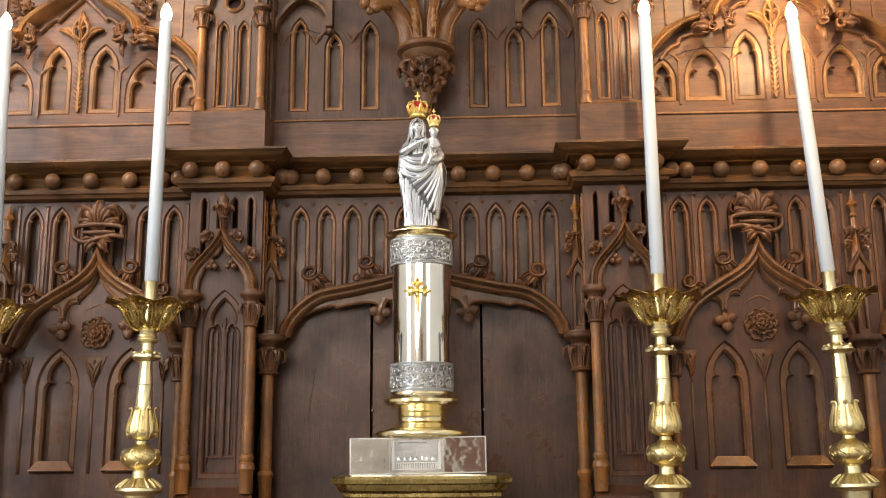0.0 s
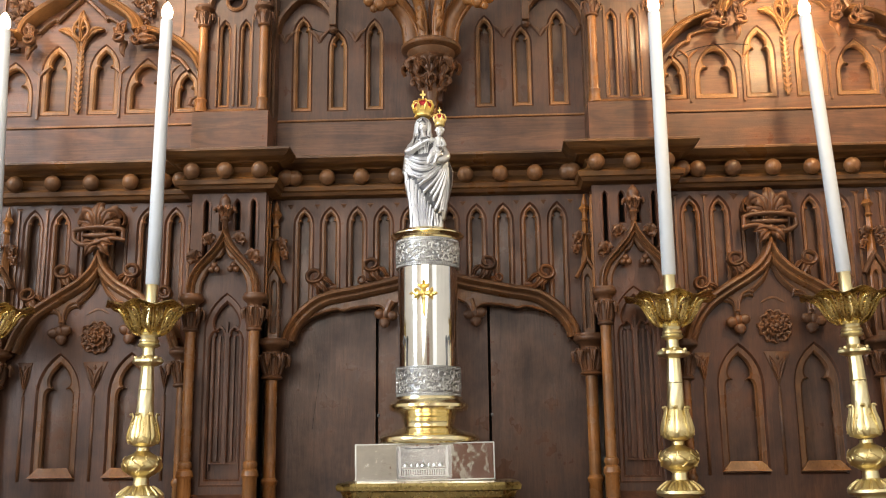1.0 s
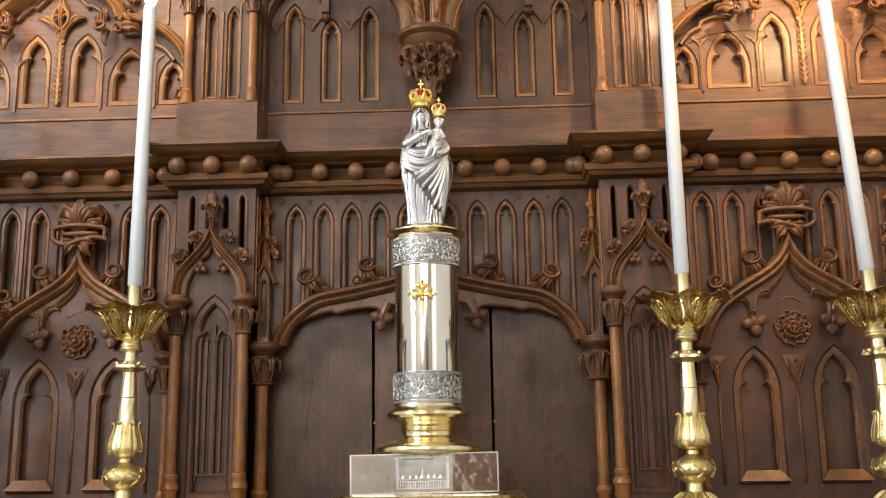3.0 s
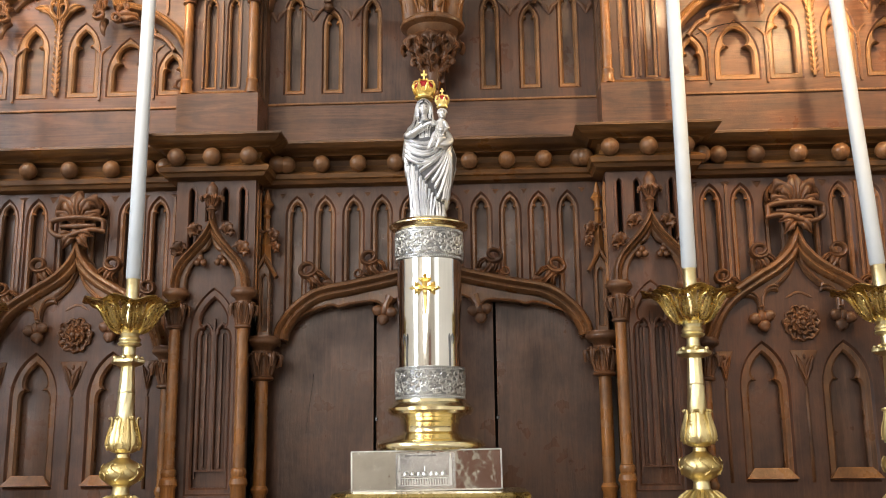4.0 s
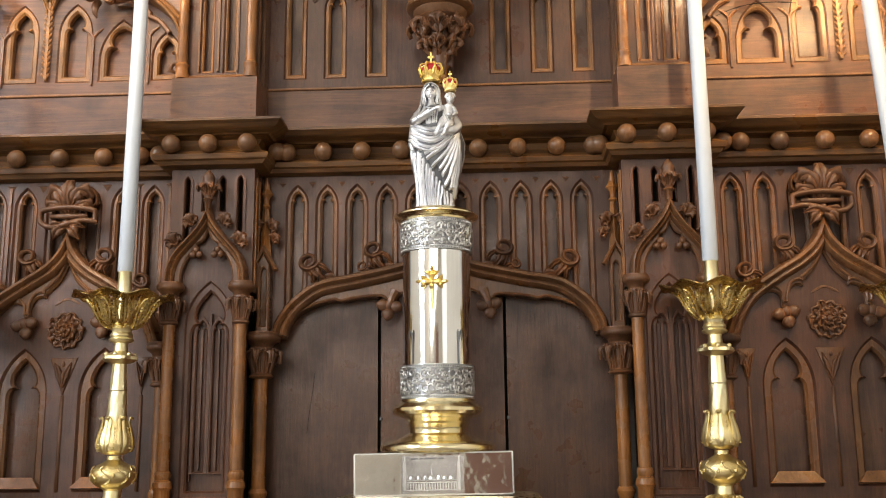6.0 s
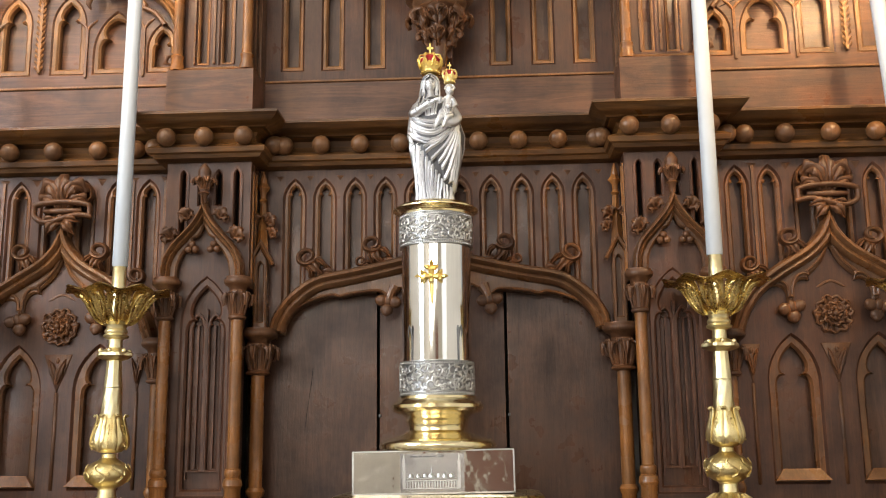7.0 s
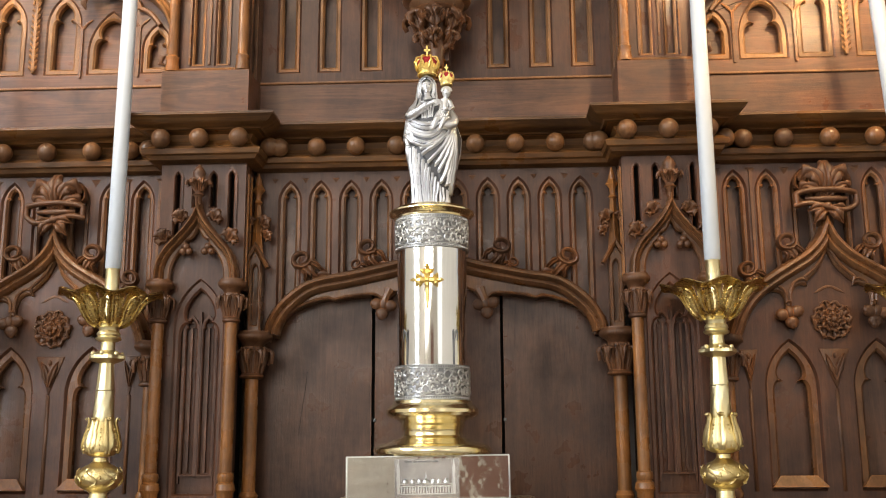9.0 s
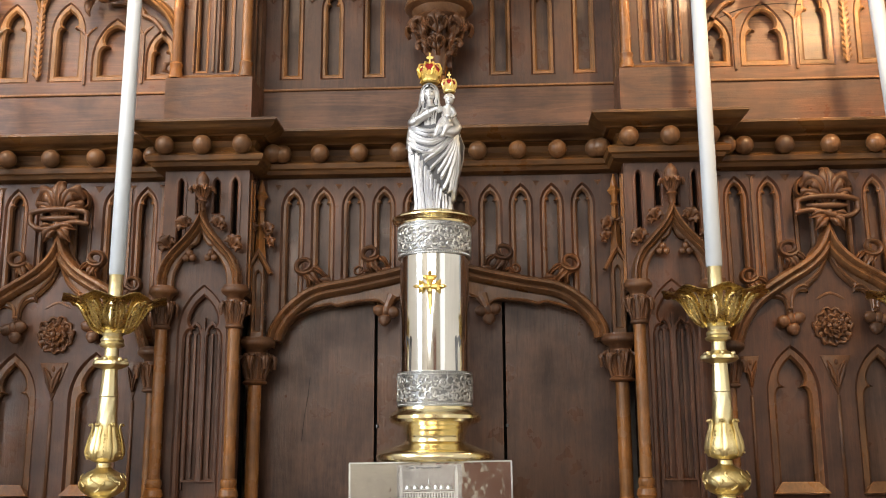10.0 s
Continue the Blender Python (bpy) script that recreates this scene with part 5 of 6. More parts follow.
def pillar():
    p = thing("silver_pillar", (PX, PY, 1.60), "polished silver pillar with chased bands and gilt base", "pillar")
    at = (PX, PY, 0)
    part("shaft", Shape().lathe([(0.089, 1.80), (0.0905, 1.815), (0.0905, 2.130), (0.089, 2.20)], at, 72), SILVER, p, "mirror-polished silver shaft")
    part("gilt_base", Shape().lathe([(0.141, 1.6035), (0.148, 1.608), (0.150, 1.614), (0.149, 1.620), (0.145, 1.625), (0.140, 1.627), (0.138, 1.629), (0.124, 1.633), (0.105, 1.638), (0.100, 1.642), (0.086, 1.646), (0.078, 1.652), (0.076, 1.660), (0.078, 1.668),
                                       (0.083, 1.676), (0.080, 1.682), (0.086, 1.690), (0.099, 1.695), (0.113, 1.700), (0.1185, 1.708), (0.1185, 1.716), (0.111, 1.724), (0.101, 1.731), (0.099, 1.738)], at, 72), GOLD, p, "gilt moulded base")
    for z0, z1, r in ((1.738, 1.826, 0.0945), (2.124, 2.210, 0.0945)):
        band = part("chased_band", Shape().lathe([(r - 0.003, z0), (r, z0 + 0.001), (r, z1 - 0.001), (r - 0.003, z1)], at, 72), SILVER_BAND, p, "chased silver band with scrolling leaves")
        s = Shape()
        for z in (z0 + 0.002, z0 + 0.009, z1 - 0.009, z1 - 0.002):
            s.lathe([(r, z - 0.0016), (r + 0.0022, z - 0.0008), (r + 0.0022, z + 0.0008), (r, z + 0.0016)], at, 72)
        n = 96
        for zb in (z0 + 0.0055, z1 - 0.0055):
            for i in range(n):
                a = 2 * math.pi * i / n
                s.ball((PX + (r + 0.0006) * math.cos(a), PY + (r + 0.0006) * math.sin(a), zb), 0.0022, 6)
        rng = random.Random(int(z0 * 1000))
        mid, half, reps = (z0 + z1) / 2, (z1 - z0) / 2 - 0.010, 16

        def on(u, z, lift=0.0012):
            return (PX + (r + lift) * math.cos(u), PY + (r + lift) * math.sin(u), z)
        for i in range(reps):
            u0 = 2 * math.pi * i / reps
            flipz = 1 if i % 2 else -1
            w = 2 * math.pi / reps
            for k, (cu, cz, rad, turn) in enumerate(((0.25, 0.45, 0.50, 1), (0.75, -0.45, 0.46, -1), (0.70, 0.62, 0.30, -1), (0.25, -0.60, 0.36, 1), (0.5, 0.0, 0.30, 1), (0.02, 0.1, 0.34, -1), (0.5, 0.8, 0.22, 1), (0.5, -0.8, 0.22, -1))):
                pts, rr = [], []
                for q in range(13):
                    t = q / 12
                    ang = turn * (0.6 + 5.2 * t) + rng.uniform(-0.05, 0.05)
                    ra = rad * half * (1 - 0.72 * t)
                    pts.append(Vector(on(u0 + w * cu + ra * math.cos(ang) / r, mid + flipz * (cz * half) + ra * math.sin(ang))))
                    rr.append((0.0029 - 0.0008 * t, 0.0022))
                c = Vector((PX, PY, mid))
                d = (pts[6] - c).normalized()
                s.tube(pts, rr, 5, ref=d)
            for k in range(20):
                u, z = u0 + w * rng.random(), mid + rng.uniform(-0.9, 0.9) * half
                s.ball(on(u, z, 0.0008), rng.uniform(0.0022, 0.0040), 6, (1, 1, 1.3))
        part("scrollwork", s, SILVER_CHASED, band)
    part("gilt_plate", Shape().lathe([(0.092, 2.2045), (0.097, 2.2095), (0.098, 2.2145), (0.101, 2.2175), (0.110, 2.2215), (0.1135, 2.2250), (0.1135, 2.2285), (0.107, 2.2315), (0.104, 2.2345), (0.098, 2.2385), (0.085, 2.2425), (0.02, 2.2430)], at, 72), GOLD, p, "gilt round top plate")
    # flowered cross on the shaft
    cr = Shape()
    cx, cz, y = 0.0, 2.037, PY - 0.0935

    def petal(x, z, dx, dz, k=1.0):
        cr.tube([(x, y, z), (x + dx * 0.5, y - 0.003, z + dz * 0.5), (x + dx, y + 0.002, z + dz)], [(0.004 * k, 0.003), (0.0075 * k, 0.004), (0.002, 0.002)], 6)
    for sx, sz in ((-1, 0), (1, 0), (0, 1)):
        l = 0.034
        petal(cx, cz, sx * l, sz * l, 1.1)
        for sg in (-1, 1):
            petal(cx + sx * l * 0.55, cz + sz * l * 0.55, sx * 0.008 + sz * sg * 0.017, sz * 0.008 + sx * sg * 0.017, 0.9)
        petal(cx + sx * l * 0.8, cz + sz * l * 0.8, sx * 0.014, sz * 0.014, 0.7)
    petal(cx, cz, 0.0, -0.026, 0.9)
    cr.tube([(cx, y, cz - 0.01), (cx + 0.001, y, cz - 0.045), (cx + 0.001, y + 0.001, cz - 0.072)], [(0.0055, 0.003), (0.0045, 0.003), (0.0015, 0.0015)], 6)
    cr.ball((cx, y - 0.002, cz), 0.006, 10)
    part("flowered_cross", cr, GOLD_BRIGHT, p, "gold flowered cross")
    for sg in (-1, 1):
        u = -math.pi / 2 + sg * 0.70
        x, yy = PX + 0.0915 * math.cos(u), PY + 0.0915 * math.sin(u)
        part("hook", Shape().tube([(x, yy, 1.826), (x, yy - 0.001, 1.88), (x + sg * 0.003, yy - 0.002, 1.905), (x + sg * 0.006, yy - 0.002, 1.913), (x + sg * 0.009, yy, 1.90), (x + sg * 0.008, yy, 1.885)],
                                  [(0.002, 0.002), (0.002, 0.002), (0.003, 0.003), (0.003, 0.003), (0.0025, 0.0025), (0.0015, 0.0015)], 6), SILVER_DARK, p, "small dark hook")


pillar()


# ---- silver statue ----
def statue():
    """A robed mother with a child on her arm: one cast mesh, patina and shade painted dark in its deep folds."""
    s = Shape()
    base = 2.2425
    n, m = 300, 250
    # width, depth and sideways sway by height
    keys = [(0.0, 0.054, 0.040, -0.003), (0.030, 0.050, 0.040, -0.002), (0.09, 0.057, 0.043, 0.001), (0.15, 0.070, 0.047, 0.003), (0.190, 0.073, 0.048, 0.003), (0.235, 0.063, 0.045, -0.002), (0.268, 0.050, 0.040, -0.007),
            (0.288, 0.040, 0.034, -0.0105), (0.306, 0.0310, 0.029, -0.0115), (0.326, 0.0285, 0.0265, -0.012), (0.346, 0.0265, 0.0245, -0.011), (0.362, 0.021, 0.019, -0.010), (0.370, 0.010, 0.010, -0.010), (0.373, 0.001, 0.001, -0.010)]
    kh = np.array([k[0] for k in keys])
    folds = []  # curves on the front of the robe: sideways, height, in metres

    def fan(first, last, count, wide, high, seed):
        """Folds running from one three-point curve to another."""
        rng = random.Random(seed)
        for k in range(count):
            t = k / max(1, count - 1) + rng.uniform(-0.25, 0.25) / count
            p = [np.array(a) * (1 - t) + np.array(b) * t for a, b in zip(first, last)]
            u = np.linspace(0, 1, 15)[:, None]
            curve = ((1 - u) ** 2 * p[0] + 2 * u * (1 - u) * p[1] + u * u * p[2]) / 1000.0
            folds.append((curve, wide * rng.uniform(0.8, 1.2) / 1000.0, high * rng.uniform(0.7, 1.15) / 1000.0, seed))

    # mantle: deep loops from hip to hand, slanting folds from the hand, straight falls at the sides
    fan(((-56, 242), (-10, 200), (46, 238)), ((-66, 200), (-6, 104), (58, 226)), 6, 3.0, 6.0, 1)
    fan(((56, 226), (20, 170), (-40, 150)), ((62, 214), (50, 90), (6, 40)), 6, 2.8, 5.6, 2)
    fan(((64, 200), (70, 110), (46, 4)), ((54, 150), (50, 70), (22, 10)), 4, 2.6, 5.4, 2)
    fan(((-62, 262), (-78, 220), (-70, 150)), ((-44, 282), (-64, 236), (-50, 190)), 5, 2.6, 5.0, 3)
    fan(((-70, 150), (-40, 120), (-16, 40)), ((-66, 190), (-52, 150), (-30, 130)), 3, 2.6, 5.0, 3)
    fan(((-66, 190), (-60, 80), (-52, 0)), ((20, 60), (14, 20), (16, 0)), 11, 2.5, 5.6, 4)
    fan(((24, 50), (28, 24), (26, 0)), ((52, 40), (48, 20), (46, 0)), 4, 2.4, 5.0, 4)
    # bodice pleats and the veil over the shoulders
    fan(((-28, 286), (-26, 262), (-20, 240)), ((10, 286), (8, 262), (4, 240)), 6, 1.9, 2.6, 5)
    fan(((-36, 352), (-40, 310), (-56, 268)), ((-24, 330), (-30, 300), (-34, 276)), 3, 2.4, 3.2, 6)
    fan(((14, 350), (18, 318), (16, 288)), ((24, 340), (26, 310), (34, 280)), 2, 2.4, 3.2, 7)

    def smooth(x, a, b):
        t = np.clip((x - a) / (b - a), 0.0, 1.0)
        return t * t * (3 - 2 * t)
    h, a = np.meshgrid(np.linspace(0, 0.373, m + 1), np.arange(n) * (2 * math.pi / n), indexing="ij")
    w, d, ox = (np.interp(h, kh, [k[c] for k in keys]) for c in (1, 2, 3))
    ca, sa = np.cos(a), np.sin(a)
    front = np.clip(-sa, 0, 1)
    px = ox + w * ca + 0.0012 * np.sin(47 * h + 5 * ca) + 0.0005 * np.sin(160 * h - 7 * ca)
    hw = h + 0.0016 * np.sin(6 * ca + 40 * h)
    # the mantle's hem runs in a zigzag from high on one hip down across the knees
    hem = 0.112 - 0.078 * ca + 0.010 * np.sin(9 * ca) + 0.004 * np.sin(23 * ca)
    over = smooth(h, hem - 0.004, hem + 0.004)
    high = np.zeros_like(h)
    for curve, wide, top, family in folds:
        dist = np.full(h.shape, 9.0)
        for (x0, z0), (x1, z1) in zip(curve, curve[1:]):
            ll = (x1 - x0) ** 2 + (z1 - z0) ** 2
            t = np.clip(((px - x0) * (x1 - x0) + (hw - z0) * (z1 - z0)) / ll, 0, 1)
            dist = np.minimum(dist, np.hypot(px - x0 - t * (x1 - x0), hw - z0 - t * (z1 - z0)))
        mask = (1 - over) if family == 4 else over
        high = np.maximum(high, mask * top * np.exp(-(dist / wide) ** 2))
    veil = 1 - smooth(h, 0.262, 0.300)
    back = (np.abs(np.sin(12.5 * a + 8 * h)) ** 0.75) * 0.005 * np.clip(sa * 3 + 0.6, 0, 1) * (0.3 + 0.7 * veil)
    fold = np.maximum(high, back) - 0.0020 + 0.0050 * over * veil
    # fold valleys, hem underside and face recess: crease shade put into the colour
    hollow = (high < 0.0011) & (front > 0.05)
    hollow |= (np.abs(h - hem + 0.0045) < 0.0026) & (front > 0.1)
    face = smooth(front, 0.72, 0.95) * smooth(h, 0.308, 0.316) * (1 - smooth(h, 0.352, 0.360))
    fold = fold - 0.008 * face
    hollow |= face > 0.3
    xs, ys = PX + ox + (w + fold) * ca, PY + (d + fold) * sa - 0.004 * veil
    vs = np.stack([xs, ys, base + h], axis=-1).reshape(-1, 3).tolist()
    hf = hollow.ravel()
    fs, second = [], []
    for j in range(1, m + 1):
        for i in range(n):
            k = (i + 1) % n
            q = ((j - 1) * n + i, (j - 1) * n + k, j * n + k, j * n + i)
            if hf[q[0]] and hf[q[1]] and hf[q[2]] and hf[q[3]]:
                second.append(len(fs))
            fs.append(q)
    s.add(vs, fs + [tuple(reversed(range(n)))])

    # small shapes in the dark colour: shade painted at eyes, lips and belts
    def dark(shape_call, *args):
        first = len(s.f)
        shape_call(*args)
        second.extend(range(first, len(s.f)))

    def head(x, y, z, r):
        """An oval face with brow, nose, eyes, lips and chin."""
        s.ball((x, y, z), r, 22, (0.86, 0.9, 1.16))
        f = y - r * 0.86
        s.tube([(x, f + r * 0.02, z + r * 0.34), (x, f - r * 0.08, z + r * 0.05), (x, f - r * 0.16, z - r * 0.12), (x, f + r * 0.02, z - r * 0.20)], [(r * 0.07, r * 0.08), (r * 0.08, r * 0.09), (r * 0.13, r * 0.10), (r * 0.06, r * 0.05)], 7)
        for sg in (-1, 1):
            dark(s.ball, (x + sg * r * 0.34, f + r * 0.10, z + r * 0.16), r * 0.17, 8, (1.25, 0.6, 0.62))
            s.ball((x + sg * r * 0.34, f + r * 0.08, z + r * 0.13), r * 0.12, 8, (1.2, 0.6, 0.6))
            s.tube([(x + sg * r * 0.10, f + r * 0.05, z + r * 0.34), (x + sg * r * 0.34, f + r * 0.06, z + r * 0.40), (x + sg * r * 0.58, f + r * 0.24, z + r * 0.28)], r * 0.055, 6)
            s.ball((x + sg * r * 0.42, f + r * 0.26, z - r * 0.16), r * 0.24, 9)
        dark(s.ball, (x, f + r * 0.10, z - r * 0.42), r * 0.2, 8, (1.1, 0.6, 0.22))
        s.ball((x, f + r * 0.10, z - r * 0.50), r * 0.15, 8, (1.2, 0.7, 0.45))
        s.ball((x, f + r * 0.20, z - r * 0.80), r * 0.22, 9)
    hx = PX - 0.0110
    head(hx, PY - 0.0150, base + 0.3350, 0.0182)
    # waved hair, then the veil's edge, falling to the breast
    for sg in (-1, 1):
        for k in range(3):
            o = 0.0150 + 0.0026 * k
            s.tube(smooth_path([(hx + sg * 0.003, PY - 0.0300 + 0.002 * k, base + 0.3545 + 0.002 * k), (hx + sg * o * 0.75, PY - 0.0270 + 0.003 * k, base + 0.350), (hx + sg * o, PY - 0.0200, base + 0.338), (hx + sg * (o + 0.0015), PY - 0.0200, base + 0.324),
                                (hx + sg * (o - 0.001), PY - 0.0215, base + 0.312), (hx + sg * (o + 0.002), PY - 0.027, base + 0.300)], 3), 0.0016, 6)
        s.tube(smooth_path([(hx, PY - 0.024, base + 0.364), (hx + sg * 0.0165, PY - 0.021, base + 0.356), (hx + sg * 0.0240, PY - 0.016, base + 0.338), (hx + sg * 0.0255, PY - 0.018, base + 0.318), (hx + sg * 0.0265, PY - 0.027, base + 0.298), (hx + sg * 0.030, PY - 0.032, base + 0.276)], 3), (0.0024, 0.0044), 8)
    s.tube([(hx, PY - 0.016, base + 0.322), (hx + 0.001, PY - 0.021, base + 0.306), (hx + 0.003, PY - 0.030, base + 0.290)], [(0.0085, 0.009), (0.0095, 0.009), (0.016, 0.009)], 14)
    s.tube([(hx - 0.016, PY - 0.037, base + 0.288), (hx + 0.002, PY - 0.042, base + 0.283), (hx + 0.018, PY - 0.039, base + 0.288)], 0.0018, 6)
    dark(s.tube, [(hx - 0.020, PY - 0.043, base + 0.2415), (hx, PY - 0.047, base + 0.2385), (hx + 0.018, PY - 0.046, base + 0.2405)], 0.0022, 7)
    s.tube([(hx - 0.020, PY - 0.0445, base + 0.2450), (hx, PY - 0.0485, base + 0.2420), (hx + 0.018, PY - 0.0475, base + 0.2440)], 0.0017, 7)
    # arms in wide sleeves with turned cuffs, and their hands
    s.tube(smooth_path([(PX - 0.046, PY - 0.022, base + 0.274), (PX - 0.056, PY - 0.038, base + 0.248), (PX - 0.034, PY - 0.054, base + 0.254), (PX - 0.010, PY - 0.060, base + 0.268)], 4),
           [(0.010, 0.012)] * 4 + [(0.013, 0.013)] * 4 + [(0.011, 0.012)] * 4 + [(0.0125, 0.013)], 16)
    for k in range(5):
        x = PX - 0.050 + 0.009 * k
        s.tube(smooth_path([(x - 0.006, PY - 0.050 - 0.003 * k, base + 0.266 + 0.001 * k), (x + 0.001, PY - 0.063 - 0.002 * k, base + 0.252 + 0.002 * k), (x + 0.010, PY - 0.054 - 0.003 * k, base + 0.242 + 0.003 * k)], 3), 0.0015, 6)
    s.tube([(PX - 0.010, PY - 0.060, base + 0.268), (PX + 0.004, PY - 0.066, base + 0.274), (PX + 0.012, PY - 0.069, base + 0.276)], [(0.0055, 0.005), (0.005, 0.0045), (0.0065, 0.004)], 10)
    for k in range(4):
        s.tube([(PX + 0.012, PY - 0.070, base + 0.2795 - 0.0024 * k), (PX + 0.021, PY - 0.073, base + 0.2805 - 0.0030 * k), (PX + 0.027, PY - 0.070, base + 0.2785 - 0.0034 * k)], 0.0013, 6)
    s.tube(smooth_path([(PX + 0.046, PY - 0.022, base + 0.266), (PX + 0.062, PY - 0.042, base + 0.230), (PX + 0.046, PY - 0.060, base + 0.212), (PX + 0.028, PY - 0.066, base + 0.214)], 4),
           [(0.013, 0.014)] * 4 + [(0.014, 0.013)] * 5 + [(0.011, 0.010)] * 4, 16)
    s.ball((PX + 0.022, PY - 0.069, base + 0.216), 0.0075, 10, (1.3, 0.8, 0.8))
    for k in range(4):
        s.tube([(PX + 0.020, PY - 0.074, base + 0.220 - 0.003 * k), (PX + 0.010, PY - 0.074, base + 0.219 - 0.003 * k), (PX + 0.004, PY - 0.069, base + 0.217 - 0.003 * k)], 0.0015, 6)
    # child seated on the arm, in a pleated tunic
    cx, cy = PX + 0.038, PY - 0.050
    s.tube(smooth_path([(cx + 0.002, cy + 0.002, base + 0.293), (cx + 0.002, cy, base + 0.282), (cx + 0.001, cy - 0.004, base + 0.262), (cx - 0.005, cy - 0.010, base + 0.240), (cx - 0.012, cy - 0.014, base + 0.220)], 3),
           [(0.006, 0.006)] * 2 + [(0.013, 0.011)] * 3 + [(0.016, 0.013)] * 4 + [(0.019, 0.014)] * 4, 18)
    for k in range(6):
        x = cx - 0.012 + 0.0048 * k
        s.tube(smooth_path([(x + 0.003, cy - 0.009, base + 0.280), (x + 0.002, cy - 0.0165, base + 0.262), (x - 0.004, cy - 0.024, base + 0.240), (x - 0.010, cy - 0.028, base + 0.222)], 3), (0.0014, 0.0018), 6)
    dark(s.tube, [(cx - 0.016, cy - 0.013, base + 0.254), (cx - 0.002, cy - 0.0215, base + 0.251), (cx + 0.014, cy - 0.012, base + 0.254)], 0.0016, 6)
    head(cx + 0.006, cy - 0.004, base + 0.3045, 0.0138)
    for k in range(9):
        t = math.pi * (k + 0.5) / 9
        s.ball((cx + 0.006 + 0.0128 * math.cos(t), cy - 0.006, base + 0.3075 + 0.0125 * math.sin(t)), 0.0034, 7)
    s.tube([(cx - 0.010, cy - 0.010, base + 0.278), (cx - 0.022, cy - 0.018, base + 0.268), (cx - 0.028, cy - 0.020, base + 0.280)], [(0.0055, 0.0055), (0.0055, 0.005), (0.0035, 0.0035)], 9)
    s.tube([(cx + 0.014, cy - 0.008, base + 0.278), (cx + 0.022, cy - 0.018, base + 0.258), (cx + 0.010, cy - 0.026, base + 0.248)], [(0.0055, 0.0055), (0.006, 0.0055), (0.0045, 0.004)], 9)
    s.ball((cx + 0.004, cy - 0.030, base + 0.250), 0.0072, 12)
    for dx in (-0.018, 0.002):
        s.tube(smooth_path([(cx + dx + 0.008, cy - 0.014, base + 0.230), (cx + dx - 0.003, cy - 0.028, base + 0.222), (cx + dx - 0.012, cy - 0.026, base + 0.200), (cx + dx - 0.020, cy - 0.032, base + 0.193)], 2), [(0.008, 0.008)] * 3 + [(0.0055, 0.0055)] * 2 + [(0.0045, 0.004)] * 2, 9)
    for x0 in (-0.030, 0.030):
        s.ball((PX + x0, PY - 0.042, base + 0.005), 0.011, 12, (1.0, 1.3, 0.6))
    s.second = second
    single("madonna_statue", s, (SILVER_STATUE, PATINA_SHADE), "silver statue of a robed mother and child on the pillar", "statue", at=(PX, PY, base), sharp=70)


statue()


def crown(x, y, z, r, h):
    c = thing("crown", (x, y, z), "small gold crown with red velvet and a cross", "crown", "crowns")
    n = 16
    part("circlet", Shape().lathe([(r * 0.82, 0), (r * 0.92, h * 0.05), (r * 0.88, h * 0.12), (r * 1.0, h * 0.20), (r * 1.1, h * 0.30), (r * 1.08, h * 0.31), (r * 0.9, h * 0.12)], (x, y, z), 48,
                                  lambda a, k: (1, h * 0.05 * math.cos(8 * a) if k in (4, 5) else 0)), GOLD_BRIGHT, c)
    part("cap", Shape().lathe([(r * 0.86, h * 0.14), (r * 1.02, h * 0.32), (r * 1.0, h * 0.46), (r * 0.7, h * 0.58), (r * 0.1, h * 0.60)], (x, y, z), 24), VELVET, c, "red velvet cap")
    for i in range(14):
        a = 2 * math.pi * i / 14
        for hh, rr, k in ((0.06, 0.93, 0.085), (0.22, 1.04, 0.10)):
            part("pearl", Shape().ball((x + r * rr * math.cos(a), y + r * rr * math.sin(a), z + h * hh), r * k, 6), GOLD_BRIGHT, c)
    for i in range(8):
        a = 2 * math.pi * (i + 0.5) / 8
        d = Vector((math.cos(a), math.sin(a), 0))
        o = Vector((x, y, z))
        part("leaf_point", Shape().blade([o + d * (r * 1.06) + Vector((0, 0, h * 0.24)), o + d * (r * 1.20) + Vector((0, 0, h * 0.36)), o + d * (r * 1.26) + Vector((0, 0, h * 0.46))], [r * 0.20, r * 0.26, r * 0.08], out=d, bulge=r * 0.08, thick=r * 0.05), GOLD_BRIGHT, c)
        s = Shape().tube([o + d * (r * 1.05) + Vector((0, 0, h * 0.26)), o + d * (r * 1.28) + Vector((0, 0, h * 0.44)), o + d * (r * 1.02) + Vector((0, 0, h * 0.60)), o + d * (r * 0.3) + Vector((0, 0, h * 0.64))], r * 0.10, 6)
        s.ball(o + d * (r * 1.26) + Vector((0, 0, h * 0.40)), r * 0.15, 7).ball(o + d * (r * 1.1) + Vector((0, 0, h * 0.56)), r * 0.13, 7)
        part("arch", s, GOLD_BRIGHT, c)
    cr = Shape().ball((x, y, z + h * 0.67), r * 0.16, 10).box(x - r * 0.07, x + r * 0.07, y - 0.0012, y + 0.0012, z + h * 0.70, z + h * 1.0)
    cr.box(x - r * 0.27, x + r * 0.27, y - 0.0012, y + 0.0012, z + h * 0.83, z + h * 0.90)
    for dx, dz in ((-0.27, 0.865), (0.27, 0.865), (0, 1.0)):
        cr.ball((x + dx * r, y, z + h * dz), r * 0.10, 7)
    part("cross", cr, GOLD_BRIGHT, c)


crown(-0.004, -0.262, 2.612, 0.0275, 0.090)
crown(0.051, -0.312, 2.5665, 0.0165, 0.060)


# ---- candlesticks and candles ----
STUD = mesh_shared("stud", Shape().ball((0, 0, 0), 0.0065, 10), BRASS)


